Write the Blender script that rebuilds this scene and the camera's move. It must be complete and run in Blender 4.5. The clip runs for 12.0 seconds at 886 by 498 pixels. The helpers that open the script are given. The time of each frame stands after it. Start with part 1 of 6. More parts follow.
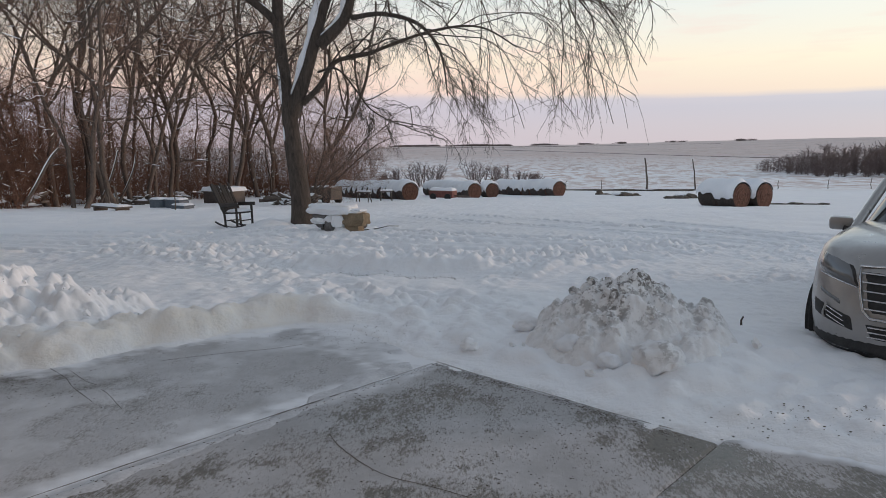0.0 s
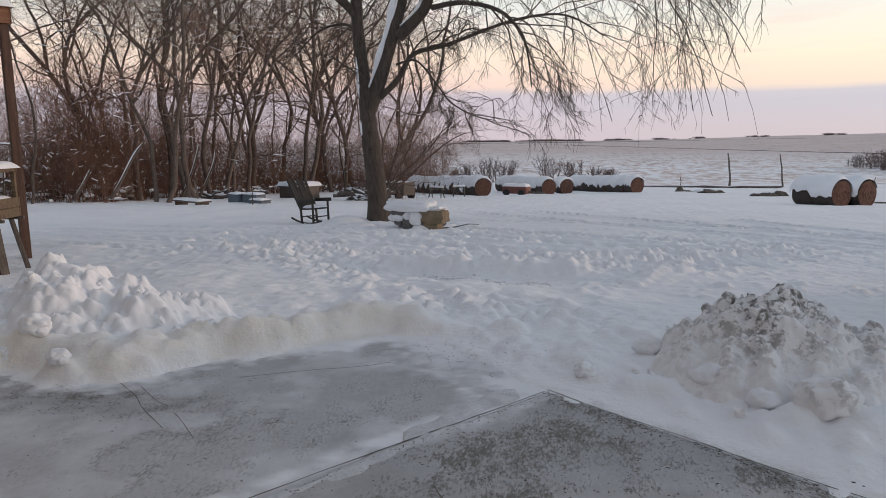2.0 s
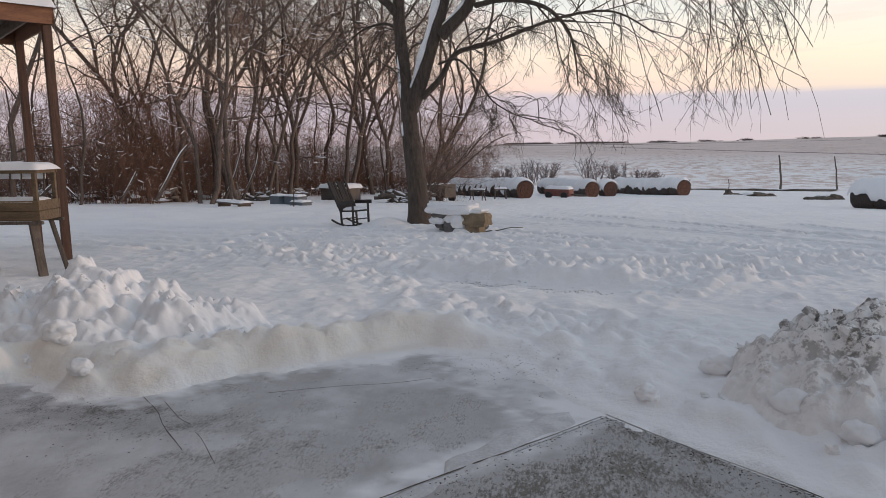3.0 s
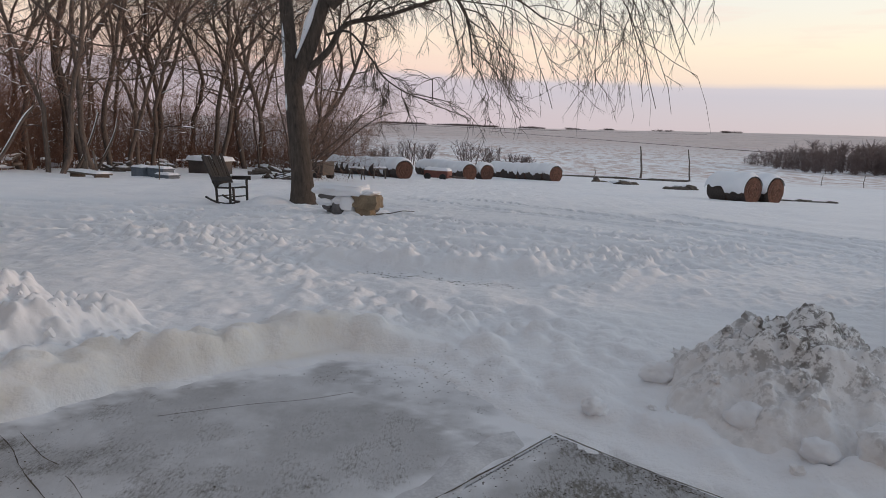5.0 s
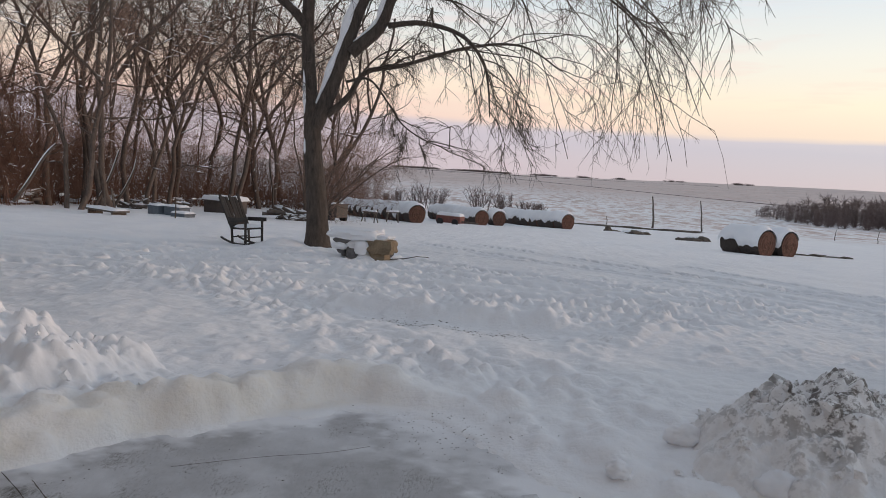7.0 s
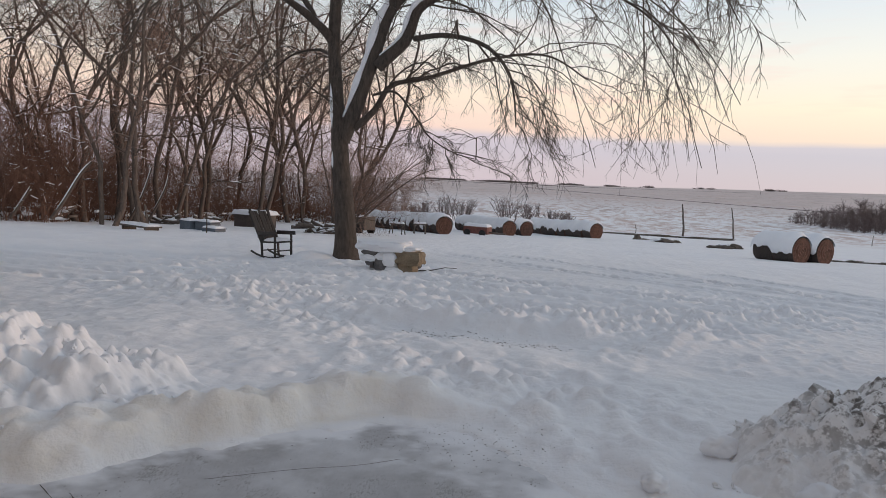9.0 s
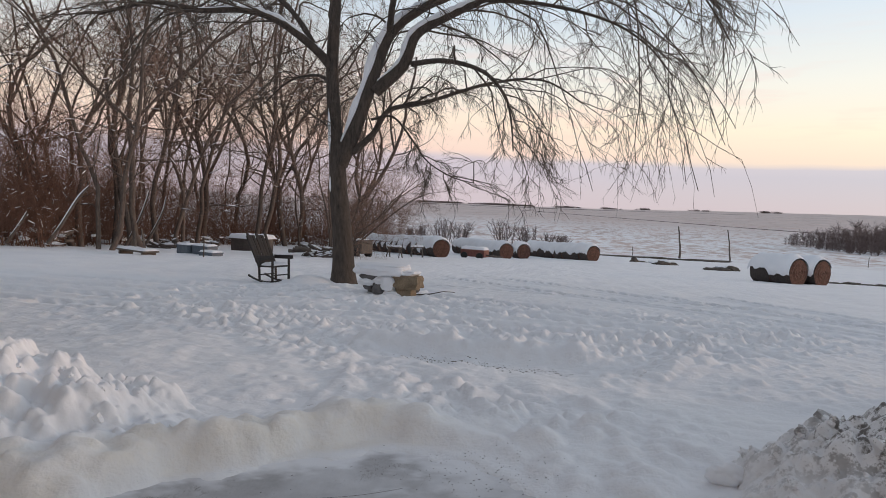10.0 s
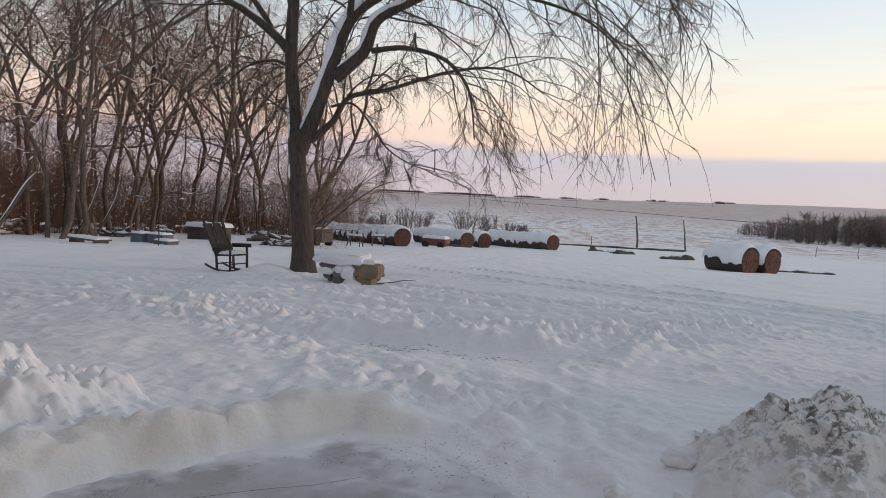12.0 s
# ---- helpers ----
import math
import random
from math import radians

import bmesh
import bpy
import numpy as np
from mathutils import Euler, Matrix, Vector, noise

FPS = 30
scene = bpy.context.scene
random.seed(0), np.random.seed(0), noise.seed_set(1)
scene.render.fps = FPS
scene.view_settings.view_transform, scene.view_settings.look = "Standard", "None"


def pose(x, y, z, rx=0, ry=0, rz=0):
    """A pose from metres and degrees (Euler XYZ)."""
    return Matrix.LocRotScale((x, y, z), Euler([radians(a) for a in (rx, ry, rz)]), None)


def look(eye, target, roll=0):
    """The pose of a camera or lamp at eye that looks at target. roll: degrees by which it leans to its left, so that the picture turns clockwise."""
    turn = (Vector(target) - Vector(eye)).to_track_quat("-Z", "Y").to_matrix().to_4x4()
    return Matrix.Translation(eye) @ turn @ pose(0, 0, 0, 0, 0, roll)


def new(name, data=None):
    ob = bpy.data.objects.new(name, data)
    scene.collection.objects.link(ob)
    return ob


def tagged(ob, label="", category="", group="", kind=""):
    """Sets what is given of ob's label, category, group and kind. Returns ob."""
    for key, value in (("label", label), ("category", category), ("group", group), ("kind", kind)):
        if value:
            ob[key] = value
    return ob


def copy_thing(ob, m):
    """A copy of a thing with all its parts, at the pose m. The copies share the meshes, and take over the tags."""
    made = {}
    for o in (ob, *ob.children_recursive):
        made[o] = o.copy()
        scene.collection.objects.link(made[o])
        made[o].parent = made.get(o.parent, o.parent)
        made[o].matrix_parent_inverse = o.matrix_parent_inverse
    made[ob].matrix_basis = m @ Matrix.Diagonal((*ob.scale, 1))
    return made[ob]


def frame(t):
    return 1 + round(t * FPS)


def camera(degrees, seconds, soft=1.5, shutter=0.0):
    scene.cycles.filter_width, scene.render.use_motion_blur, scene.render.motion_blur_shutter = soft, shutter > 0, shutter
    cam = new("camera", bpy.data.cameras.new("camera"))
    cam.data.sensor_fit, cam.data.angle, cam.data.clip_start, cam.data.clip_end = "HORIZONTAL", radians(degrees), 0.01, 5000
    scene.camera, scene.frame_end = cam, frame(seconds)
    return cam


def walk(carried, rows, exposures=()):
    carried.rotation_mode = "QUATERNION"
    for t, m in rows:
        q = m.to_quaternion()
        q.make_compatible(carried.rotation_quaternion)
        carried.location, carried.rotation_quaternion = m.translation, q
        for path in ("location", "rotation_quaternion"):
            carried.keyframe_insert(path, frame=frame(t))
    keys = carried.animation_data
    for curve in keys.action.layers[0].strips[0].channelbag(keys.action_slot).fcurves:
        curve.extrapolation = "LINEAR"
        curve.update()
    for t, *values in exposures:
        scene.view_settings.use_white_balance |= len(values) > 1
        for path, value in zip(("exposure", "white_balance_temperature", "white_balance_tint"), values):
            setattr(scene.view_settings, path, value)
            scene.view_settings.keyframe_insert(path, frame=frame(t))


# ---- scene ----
cam = camera(66.0, 12.0, soft=0.9)
PATH = [
    (0, (0.699, -0.07, 1.841), (0.498, 1.897, 1.542), -0.3),
    (0.5, (0.707, 0.177, 1.855), (0.463, 2.15, 1.636), 0.3),
    (1, (0.614, 0.364, 1.826), (0.362, 2.329, 1.551), 1.0),
    (1.5, (0.377, 0.536, 1.823), (0.136, 2.5, 1.53), 0.0),
    (2, (0.288, 0.683, 1.819), (-0.111, 2.618, 1.508), -0.4),
    (2.5, (0.273, 0.904, 1.825), (-0.301, 2.805, 1.59), 0.6),
    (3, (0.153, 1.125, 1.779), (-0.361, 3.034, 1.476), -0.5),
    (3.5, (-0.082, 1.326, 1.783), (-0.256, 3.273, 1.36), 0.1),
    (3.7, (-0.148, 1.422, 1.802), (-0.42, 3.369, 1.432), -0.4),
    (5.3, (-0.408, 1.704, 1.799), (-0.54, 3.669, 1.45), 2.7),
    (5.5, (-0.443, 1.734, 1.823), (-0.626, 3.705, 1.54), 3.9),
    (6, (-0.476, 1.743, 1.832), (-0.615, 3.719, 1.556), 5.1),
    (6.5, (-0.49, 1.763, 1.822), (-0.662, 3.742, 1.59), 4.1),
    (7, (-0.458, 1.704, 1.843), (-0.64, 3.682, 1.611), 3.8),
    (8.8, (-0.478, 1.648, 1.871), (-0.701, 3.627, 1.686), 3.3),
    (9, (-0.468, 1.719, 1.837), (-0.732, 3.69, 1.633), 2.8),
    (9.5, (-0.493, 1.752, 1.853), (-0.741, 3.73, 1.691), 2.9),
    (10, (-0.499, 1.734, 1.854), (-0.758, 3.713, 1.717), 2.6),
    (10.5, (-0.49, 1.685, 1.857), (-0.724, 3.667, 1.729), 3.0),
    (11, (-0.501, 1.705, 1.859), (-0.706, 3.692, 1.756), 3.5),
    (11.5, (-0.491, 1.721, 1.835), (-0.705, 3.707, 1.729), 3.6),
    (12, (-0.497, 1.76, 1.838), (-0.641, 3.749, 1.675), 2.9),
]
walk(cam, [(t, look(eye, target, roll)) for t, eye, target, roll in PATH],
     exposures=[(0, 0.0, 6230, 6), (1.5, 0.0, 6330, 8), (2.5, 0.08, 6420, 9), (3.5, 0.06, 6440, 9), (5.5, -0.04, 6440, 9), (9.5, 0.02, 6440, 9), (12.0, 0.0, 6440, 9)])

# ---- world and sun ----
SUN_TO = Vector((0.93, 0.24, 0.14)).normalized()      # towards the low sun
world = bpy.data.worlds.new("dawn_sky")
scene.world = world
world.use_nodes = True
wt = world.node_tree
wt.nodes.clear()


def wnode(kind, operation=None, data_type=None):
    n = wt.nodes.new(kind)
    if operation:
        n.operation = operation
    if data_type:
        n.data_type = data_type
    return n


def ramp_stops(node, stops):
    els = node.color_ramp.elements
    while len(els) < len(stops):
        els.new(0.5)
    for e, (p, c) in zip(els, stops):
        e.position, e.color = p, (*c, 1)


def lin(r, g, b):
    return tuple((v / 255 / 12.92) if v < 10.3 else ((v / 255 + 0.055) / 1.055) ** 2.4 for v in (r, g, b))


def build_sky():
    coord = wnode("ShaderNodeTexCoord")
    sep = wnode("ShaderNodeSeparateXYZ")
    wt.links.new(coord.outputs["Generated"], sep.inputs[0])
    # low streaky clouds bend the elevation a little
    mapping = wnode("ShaderNodeMapping")
    mapping.inputs["Scale"].default_value = (3.0, 3.0, 26.0)
    wt.links.new(coord.outputs["Generated"], mapping.inputs[0])
    streak = wnode("ShaderNodeTexNoise")
    streak.inputs["Scale"].default_value, streak.inputs["Detail"].default_value = 1.3, 5.0
    wt.links.new(mapping.outputs[0], streak.inputs[0])
    bend = wnode("ShaderNodeMath", operation="MULTIPLY_ADD")
    bend.inputs[1].default_value, bend.inputs[2].default_value = 0.016, -0.008
    wt.links.new(streak.outputs[0], bend.inputs[0])
    elev = wnode("ShaderNodeMath", operation="ADD")
    wt.links.new(sep.outputs[2], elev.inputs[0])
    wt.links.new(bend.outputs[0], elev.inputs[1])
    half = wnode("ShaderNodeMath", operation="MULTIPLY")
    half.inputs[1].default_value = 1.0
    wt.links.new(elev.outputs[0], half.inputs[0])
    warm = wnode("ShaderNodeValToRGB")
    ramp_stops(warm, [(0.0, lin(202, 190, 196)), (0.050, lin(193, 188, 201)), (0.063, lin(199, 192, 203)), (0.069, lin(243, 218, 198)),
                      (0.11, lin(249, 233, 207)), (0.17, lin(240, 235, 223)), (0.26, lin(217, 225, 232)), (0.42, lin(194, 206, 219)), (0.7, lin(158, 161, 168)), (1.0, lin(142, 145, 153))])
    cool = wnode("ShaderNodeValToRGB")
    ramp_stops(cool, [(0.0, lin(204, 188, 196)), (0.050, lin(199, 186, 199)), (0.066, lin(206, 190, 200)), (0.076, lin(240, 207, 196)),
                      (0.12, lin(248, 222, 202)), (0.18, lin(230, 226, 220)), (0.27, lin(200, 210, 220)), (0.42, lin(172, 184, 202)), (0.7, lin(150, 154, 163)), (1.0, lin(136, 140, 149))])
    wt.links.new(half.outputs[0], warm.inputs[0])
    wt.links.new(half.outputs[0], cool.inputs[0])
    side = wnode("ShaderNodeVectorMath", operation="DOT_PRODUCT")
    side.inputs[1].default_value = (0.92, 0.38, 0.0)
    wt.links.new(coord.outputs["Generated"], side.inputs[0])
    turn = wnode("ShaderNodeMapRange")
    turn.inputs["From Min"].default_value, turn.inputs["From Max"].default_value = 0.15, 0.75
    wt.links.new(side.outputs["Value"], turn.inputs[0])
    mix = wnode("ShaderNodeMix", data_type="RGBA")
    wt.links.new(turn.outputs[0], mix.inputs["Factor"])
    wt.links.new(cool.outputs[0], mix.inputs["A"])
    wt.links.new(warm.outputs[0], mix.inputs["B"])
    # faint rosy cirrus
    cirrus = wnode("ShaderNodeTexNoise")
    cirrus.inputs["Scale"].default_value, cirrus.inputs["Detail"].default_value = 2.2, 4.0
    wt.links.new(mapping.outputs[0], cirrus.inputs[0])
    cir = wnode("ShaderNodeValToRGB")
    ramp_stops(cir, [(0.52, (0, 0, 0)), (0.75, (0.5, 0.5, 0.5))])
    wt.links.new(cirrus.outputs[0], cir.inputs[0])
    belt = wnode("ShaderNodeValToRGB")
    ramp_stops(belt, [(0.07, (0, 0, 0)), (0.12, (1, 1, 1)), (0.2, (0.6, 0.6, 0.6)), (0.3, (0, 0, 0))])
    wt.links.new(half.outputs[0], belt.inputs[0])
    amount = wnode("ShaderNodeMath", operation="MULTIPLY")
    wt.links.new(cir.outputs[0], amount.inputs[0])
    wt.links.new(belt.outputs[0], amount.inputs[1])
    rosy = wnode("ShaderNodeMix", data_type="RGBA")
    rosy.inputs["B"].default_value = (*lin(244, 200, 190), 1)
    wt.links.new(amount.outputs[0], rosy.inputs["Factor"])
    wt.links.new(mix.outputs["Result"], rosy.inputs["A"])
    sky = wnode("ShaderNodeTexSky")
    sky.sky_type, sky.sun_disc = "NISHITA", False
    sky.sun_elevation, sky.sun_rotation = math.asin(SUN_TO.z), math.atan2(SUN_TO.x, SUN_TO.y)
    plain = wnode("ShaderNodeBackground")
    plain.inputs["Strength"].default_value = 0.02
    wt.links.new(sky.outputs[0], plain.inputs[0])
    grad = wnode("ShaderNodeBackground")
    grad.inputs["Strength"].default_value = 1.04
    wt.links.new(rosy.outputs["Result"], grad.inputs[0])
    both = wnode("ShaderNodeAddShader")
    wt.links.new(plain.outputs[0], both.inputs[0])
    wt.links.new(grad.outputs[0], both.inputs[1])
    out = wnode("ShaderNodeOutputWorld")
    wt.links.new(both.outputs[0], out.inputs[0])


build_sky()
sun = new("sun", bpy.data.lights.new("sun", "SUN"))
sun.data.energy, sun.data.angle, sun.data.color = 0.90, radians(5.0), (1.0, 0.64, 0.44)
sun.matrix_world = look(SUN_TO * 50, (0, 0, 0))

# ---- materials ----


def material(name):
    m = bpy.data.materials.new(name)
    m.use_nodes = True
    nt = m.node_tree
    return m, nt, nt.nodes["Principled BSDF"]


def add(nt, kind, operation=None, data_type=None):
    n = nt.nodes.new(kind)
    if operation:
        n.operation = operation
    if data_type:
        n.data_type = data_type
    return n


def noise_tex(nt, vec, scale, detail=5.0, rough=0.6, stretch=None):
    if stretch:
        mp = add(nt, "ShaderNodeMapping")
        mp.inputs["Scale"].default_value = stretch
        nt.links.new(vec, mp.inputs[0])
        vec = mp.outputs[0]
    n = add(nt, "ShaderNodeTexNoise")
    n.inputs["Scale"].default_value, n.inputs["Detail"].default_value, n.inputs["Roughness"].default_value = scale, detail, rough
    nt.links.new(vec, n.inputs["Vector"])
    return n.outputs[0]


def band(nt, value, lo, hi, a=0.0, b=1.0):
    r = add(nt, "ShaderNodeMapRange")
    for key, v in (("From Min", lo), ("From Max", hi), ("To Min", a), ("To Max", b)):
        r.inputs[key].default_value = v
    nt.links.new(value, r.inputs[0])
    return r.outputs[0]


def blend(nt, fac, a, b):
    n = add(nt, "ShaderNodeMix", data_type="RGBA")
    for sock, v in (("Factor", fac), ("A", a), ("B", b)):
        if isinstance(v, (int, float)):
            n.inputs[sock].default_value = v
        elif isinstance(v, tuple):
            n.inputs[sock].default_value = (*v, 1)
        else:
            nt.links.new(v, n.inputs[sock])
    return n.outputs["Result"]


def times(nt, a, b, op="MULTIPLY"):
    n = add(nt, "ShaderNodeMath", operation=op)
    for i, v in enumerate((a, b)):
        if isinstance(v, (int, float)):
            n.inputs[i].default_value = v
        else:
            nt.links.new(v, n.inputs[i])
    return n.outputs[0]


def bumped(nt, bsdf, value, strength, distance):
    b = add(nt, "ShaderNodeBump")
    b.inputs["Strength"].default_value, b.inputs["Distance"].default_value = strength, distance
    nt.links.new(value, b.inputs["Height"])
    nt.links.new(b.outputs[0], bsdf.inputs["Normal"])


def place(nt, world_space=False):
    return add(nt, "ShaderNodeNewGeometry").outputs["Position"] if world_space else add(nt, "ShaderNodeTexCoord").outputs["Object"]


def simple(name, c1, c2, scale=6.0, rough=0.7, bump=0.3, depth=0.01, stretch=None, metal=0.0, fine=8.0, vary=0.0):
    """Two colours mixed by coarse and fine noise, with relief."""
    m, nt, bsdf = material(name)
    v = place(nt)
    coarse = noise_tex(nt, v, scale, 4, 0.6, stretch)
    grain = noise_tex(nt, v, scale * fine, 3, 0.6, stretch)
    both = times(nt, times(nt, coarse, 0.6), times(nt, grain, 0.4), "ADD")
    f = band(nt, both, 0.36, 0.64)
    col = blend(nt, f, c1, c2)
    if vary:
        info = add(nt, "ShaderNodeObjectInfo").outputs["Random"]
        hsv = add(nt, "ShaderNodeHueSaturation")
        nt.links.new(band(nt, info, 0, 1, 1 - vary, 1 + vary), hsv.inputs["Value"])
        nt.links.new(col, hsv.inputs["Color"])
        col = hsv.outputs[0]
    nt.links.new(col, bsdf.inputs["Base Color"])
    bsdf.inputs["Roughness"].default_value, bsdf.inputs["Metallic"].default_value = rough, metal
    if bump:
        bumped(nt, bsdf, both, bump, depth)
    return m


def snow_material():
    m, nt, bsdf = material("snow")
    v = place(nt, True)
    soft = noise_tex(nt, v, 0.9, 5, 0.6)
    grain = noise_tex(nt, v, 40, 3, 0.7)
    col = blend(nt, band(nt, soft, 0.3, 0.7), (0.80, 0.82, 0.86), (0.88, 0.89, 0.91))
    nt.links.new(col, bsdf.inputs["Base Color"])
    bsdf.inputs["Roughness"].default_value = 0.75
    bsdf.inputs["Specular IOR Level"].default_value = 0.25
    mid = noise_tex(nt, v, 7, 4, 0.6)
    bumped(nt, bsdf, times(nt, times(nt, grain, 0.25), mid, "ADD"), 0.35, 0.03)
    return m


def dirty_snow_material():
    m, nt, bsdf = material("dirty_snow")
    v = place(nt, True)
    big = noise_tex(nt, v, 2.2, 4, 0.6)
    clot = noise_tex(nt, v, 9, 6, 0.7)
    # earth scooped up last lies on the upper half of the heap
    sep = add(nt, "ShaderNodeSeparateXYZ")
    nt.links.new(v, sep.inputs[0])
    crest = band(nt, times(nt, sep.outputs[2], times(nt, big, 1.1), "ADD"), 0.72, 1.2, 0.10, 1.0)
    speck = noise_tex(nt, v, 16, 5, 0.75)
    mask = times(nt, crest, band(nt, times(nt, times(nt, clot, 0.6), times(nt, speck, 0.4), "ADD"), 0.485, 0.545))
    col = blend(nt, band(nt, clot, 0.3, 0.7), (0.80, 0.80, 0.81), (0.90, 0.90, 0.91))
    col = blend(nt, times(nt, mask, 0.9), col, (0.11, 0.095, 0.08))
    nt.links.new(col, bsdf.inputs["Base Color"])
    bsdf.inputs["Roughness"].default_value = 0.8
    bumped(nt, bsdf, clot, 0.5, 0.03)
    return m


def ground_material():
    """Yard snow that thins out over trodden lanes; dry grass shows through the open field beyond the yard."""
    m, nt, bsdf = material("snow_field")
    v = place(nt, True)
    sep = add(nt, "ShaderNodeSeparateXYZ")
    nt.links.new(v, sep.inputs[0])
    soft = noise_tex(nt, v, 0.7, 5, 0.6)
    col = blend(nt, band(nt, soft, 0.3, 0.7), (0.85, 0.86, 0.89), (0.92, 0.925, 0.94))
    # dry grass in the field
    field = band(nt, sep.outputs[1], 84, 110)
    slope = band(nt, sep.outputs[1], 230, 420)
    tuft = noise_tex(nt, v, 0.35, 6, 0.72, (1, 0.35, 1))
    patch = noise_tex(nt, v, 0.018, 4, 0.6, (1, 2.0, 1))
    grass = times(nt, field, times(nt, band(nt, tuft, 0.45, 0.58), band(nt, patch, 0.28, 0.55, 0.5, 1.0)))
    grass = times(nt, grass, band(nt, slope, 0, 1, 0.80, 0.85))
    far = times(nt, slope, 0.60)
    grass = times(nt, grass, far, "MAXIMUM")
    straw = blend(nt, band(nt, noise_tex(nt, v, 0.05, 3), 0.35, 0.65), (0.38, 0.245, 0.195), (0.54, 0.37, 0.31))
    col = blend(nt, grass, col, straw)
    # earth showing in the plough lanes of the yard
    near = band(nt, sep.outputs[1], 30, 14)
    lane = noise_tex(nt, v, 1.1, 6, 0.75, (0.45, 1.5, 1))
    speck = noise_tex(nt, v, 14, 4, 0.7)
    dirt = times(nt, times(nt, band(nt, lane, 0.62, 0.70), band(nt, speck, 0.54, 0.62)), near)
    col = blend(nt, times(nt, dirt, 0.55), col, (0.24, 0.20, 0.17))
    # warm light on the cut face of the bank, painted as a cream tint
    warm_face = add(nt, "ShaderNodeAttribute")
    warm_face.attribute_name = "bank_warm_light"
    warm_amount = times(nt, warm_face.outputs["Fac"], band(nt, noise_tex(nt, v, 3.5, 5, 0.65), 0.30, 0.62, 0.35, 1.0))
    col = blend(nt, warm_amount, col, (0.84, 0.77, 0.65))
    nt.links.new(col, bsdf.inputs["Base Color"])
    bsdf.inputs["Roughness"].default_value = 0.75
    bsdf.inputs["Specular IOR Level"].default_value = 0.25
    grain = noise_tex(nt, v, 45, 3, 0.7)
    mid = noise_tex(nt, v, 6, 5, 0.65)
    bumped(nt, bsdf, times(nt, times(nt, grain, 0.14), mid, "ADD"), 0.7, 0.035)
    return m


def concrete_material(name, lo, hi, wet):
    """Concrete under a skin of scraped snow; lo and hi: where the noise lets the concrete through. snow_cover says how thick the swept snow lies."""
    m, nt, bsdf = material(name)
    v = place(nt, True)
    cover = add(nt, "ShaderNodeAttribute")
    cover.attribute_name = "snow_cover"
    lying = cover.outputs["Fac"]
    base = blend(nt, band(nt, noise_tex(nt, v, 30, 4, 0.7), 0.3, 0.7), (0.10, 0.092, 0.078), (0.18, 0.165, 0.14))
    wide = noise_tex(nt, v, 0.8, 4, 0.6)
    mid = noise_tex(nt, v, 4.0, 6, 0.75, (1.0, 0.6, 1))
    fine = noise_tex(nt, v, 60, 4, 0.8, (1.0, 0.4, 1))
    mixv = times(nt, times(nt, times(nt, wide, 0.24), times(nt, mid, 0.38), "ADD"), times(nt, fine, 0.38), "ADD")
    bare = band(nt, times(nt, mixv, times(nt, lying, 0.30), "SUBTRACT"), lo, hi)
    skin = blend(nt, band(nt, times(nt, wide, times(nt, mid, 0.6), "ADD"), 0.6, 1.0), (0.36, 0.355, 0.36), (0.52, 0.52, 0.54))
    deep = band(nt, times(nt, lying, times(nt, mid, 0.35), "ADD"), 0.35, 1.12)
    skin = blend(nt, deep, skin, (0.84, 0.85, 0.88))
    col = blend(nt, bare, skin, base)
    nt.links.new(col, bsdf.inputs["Base Color"])
    nt.links.new(band(nt, bare, 0, 1, 0.75, wet), bsdf.inputs["Roughness"])
    bumped(nt, bsdf, times(nt, times(nt, bare, -1.0), times(nt, mid, 0.8), "ADD"), 0.4, 0.012)
    return m


SNOW = snow_material()
DUST = simple("swept_snow", (0.50, 0.50, 0.52), (0.68, 0.68, 0.70), 6, 0.8, 0.4, 0.01)
DIRTY = dirty_snow_material()
GROUND = ground_material()
SLAB_DARK = concrete_material("scraped_concrete", 0.465, 0.54, 0.45)
SLAB_PALE = concrete_material("dusted_concrete", 0.43, 0.55, 0.7)
SLAB_WET = concrete_material("wet_concrete", 0.455, 0.51, 0.3)
SIDING = simple("house_siding", (0.30, 0.27, 0.24), (0.38, 0.35, 0.31), 2, 0.7, 0.2, 0.004)
BARK = simple("willow_bark", (0.036, 0.029, 0.025), (0.105, 0.082, 0.066), 5, 0.9, 0.9, 0.03, (3.0, 3.0, 0.7))
TWIG = simple("willow_twig", (0.06, 0.048, 0.04), (0.115, 0.09, 0.07), 3, 0.85, 0)
WOOD_BARK = simple("woods_bark", (0.062, 0.047, 0.039), (0.155, 0.118, 0.096), 4, 0.9, 0.7, 0.02, (3, 3, 0.8), vary=0.25)
WOOD_TWIG = simple("woods_twig", (0.16, 0.10, 0.075), (0.30, 0.195, 0.15), 2, 0.9, 0, vary=0.2)
BRUSH = simple("brush_twig", (0.115, 0.060, 0.042), (0.25, 0.138, 0.095), 0.6, 0.9, 0)
FAR_TWIG = simple("far_twig", (0.13, 0.10, 0.095), (0.22, 0.17, 0.16), 0.2, 0.95, 0)

# ---- mesh helpers ----


def hash2(ix, iy, seed):
    h = (ix.astype(np.int64) * 374761393 + iy.astype(np.int64) * 668265263 + seed * 974634777) & 0xFFFFFFFF
    h = ((h ^ (h >> 13)) * 1274126177) & 0xFFFFFFFF
    return ((h ^ (h >> 16)) & 0xFFFFFF) / float(0xFFFFFF)


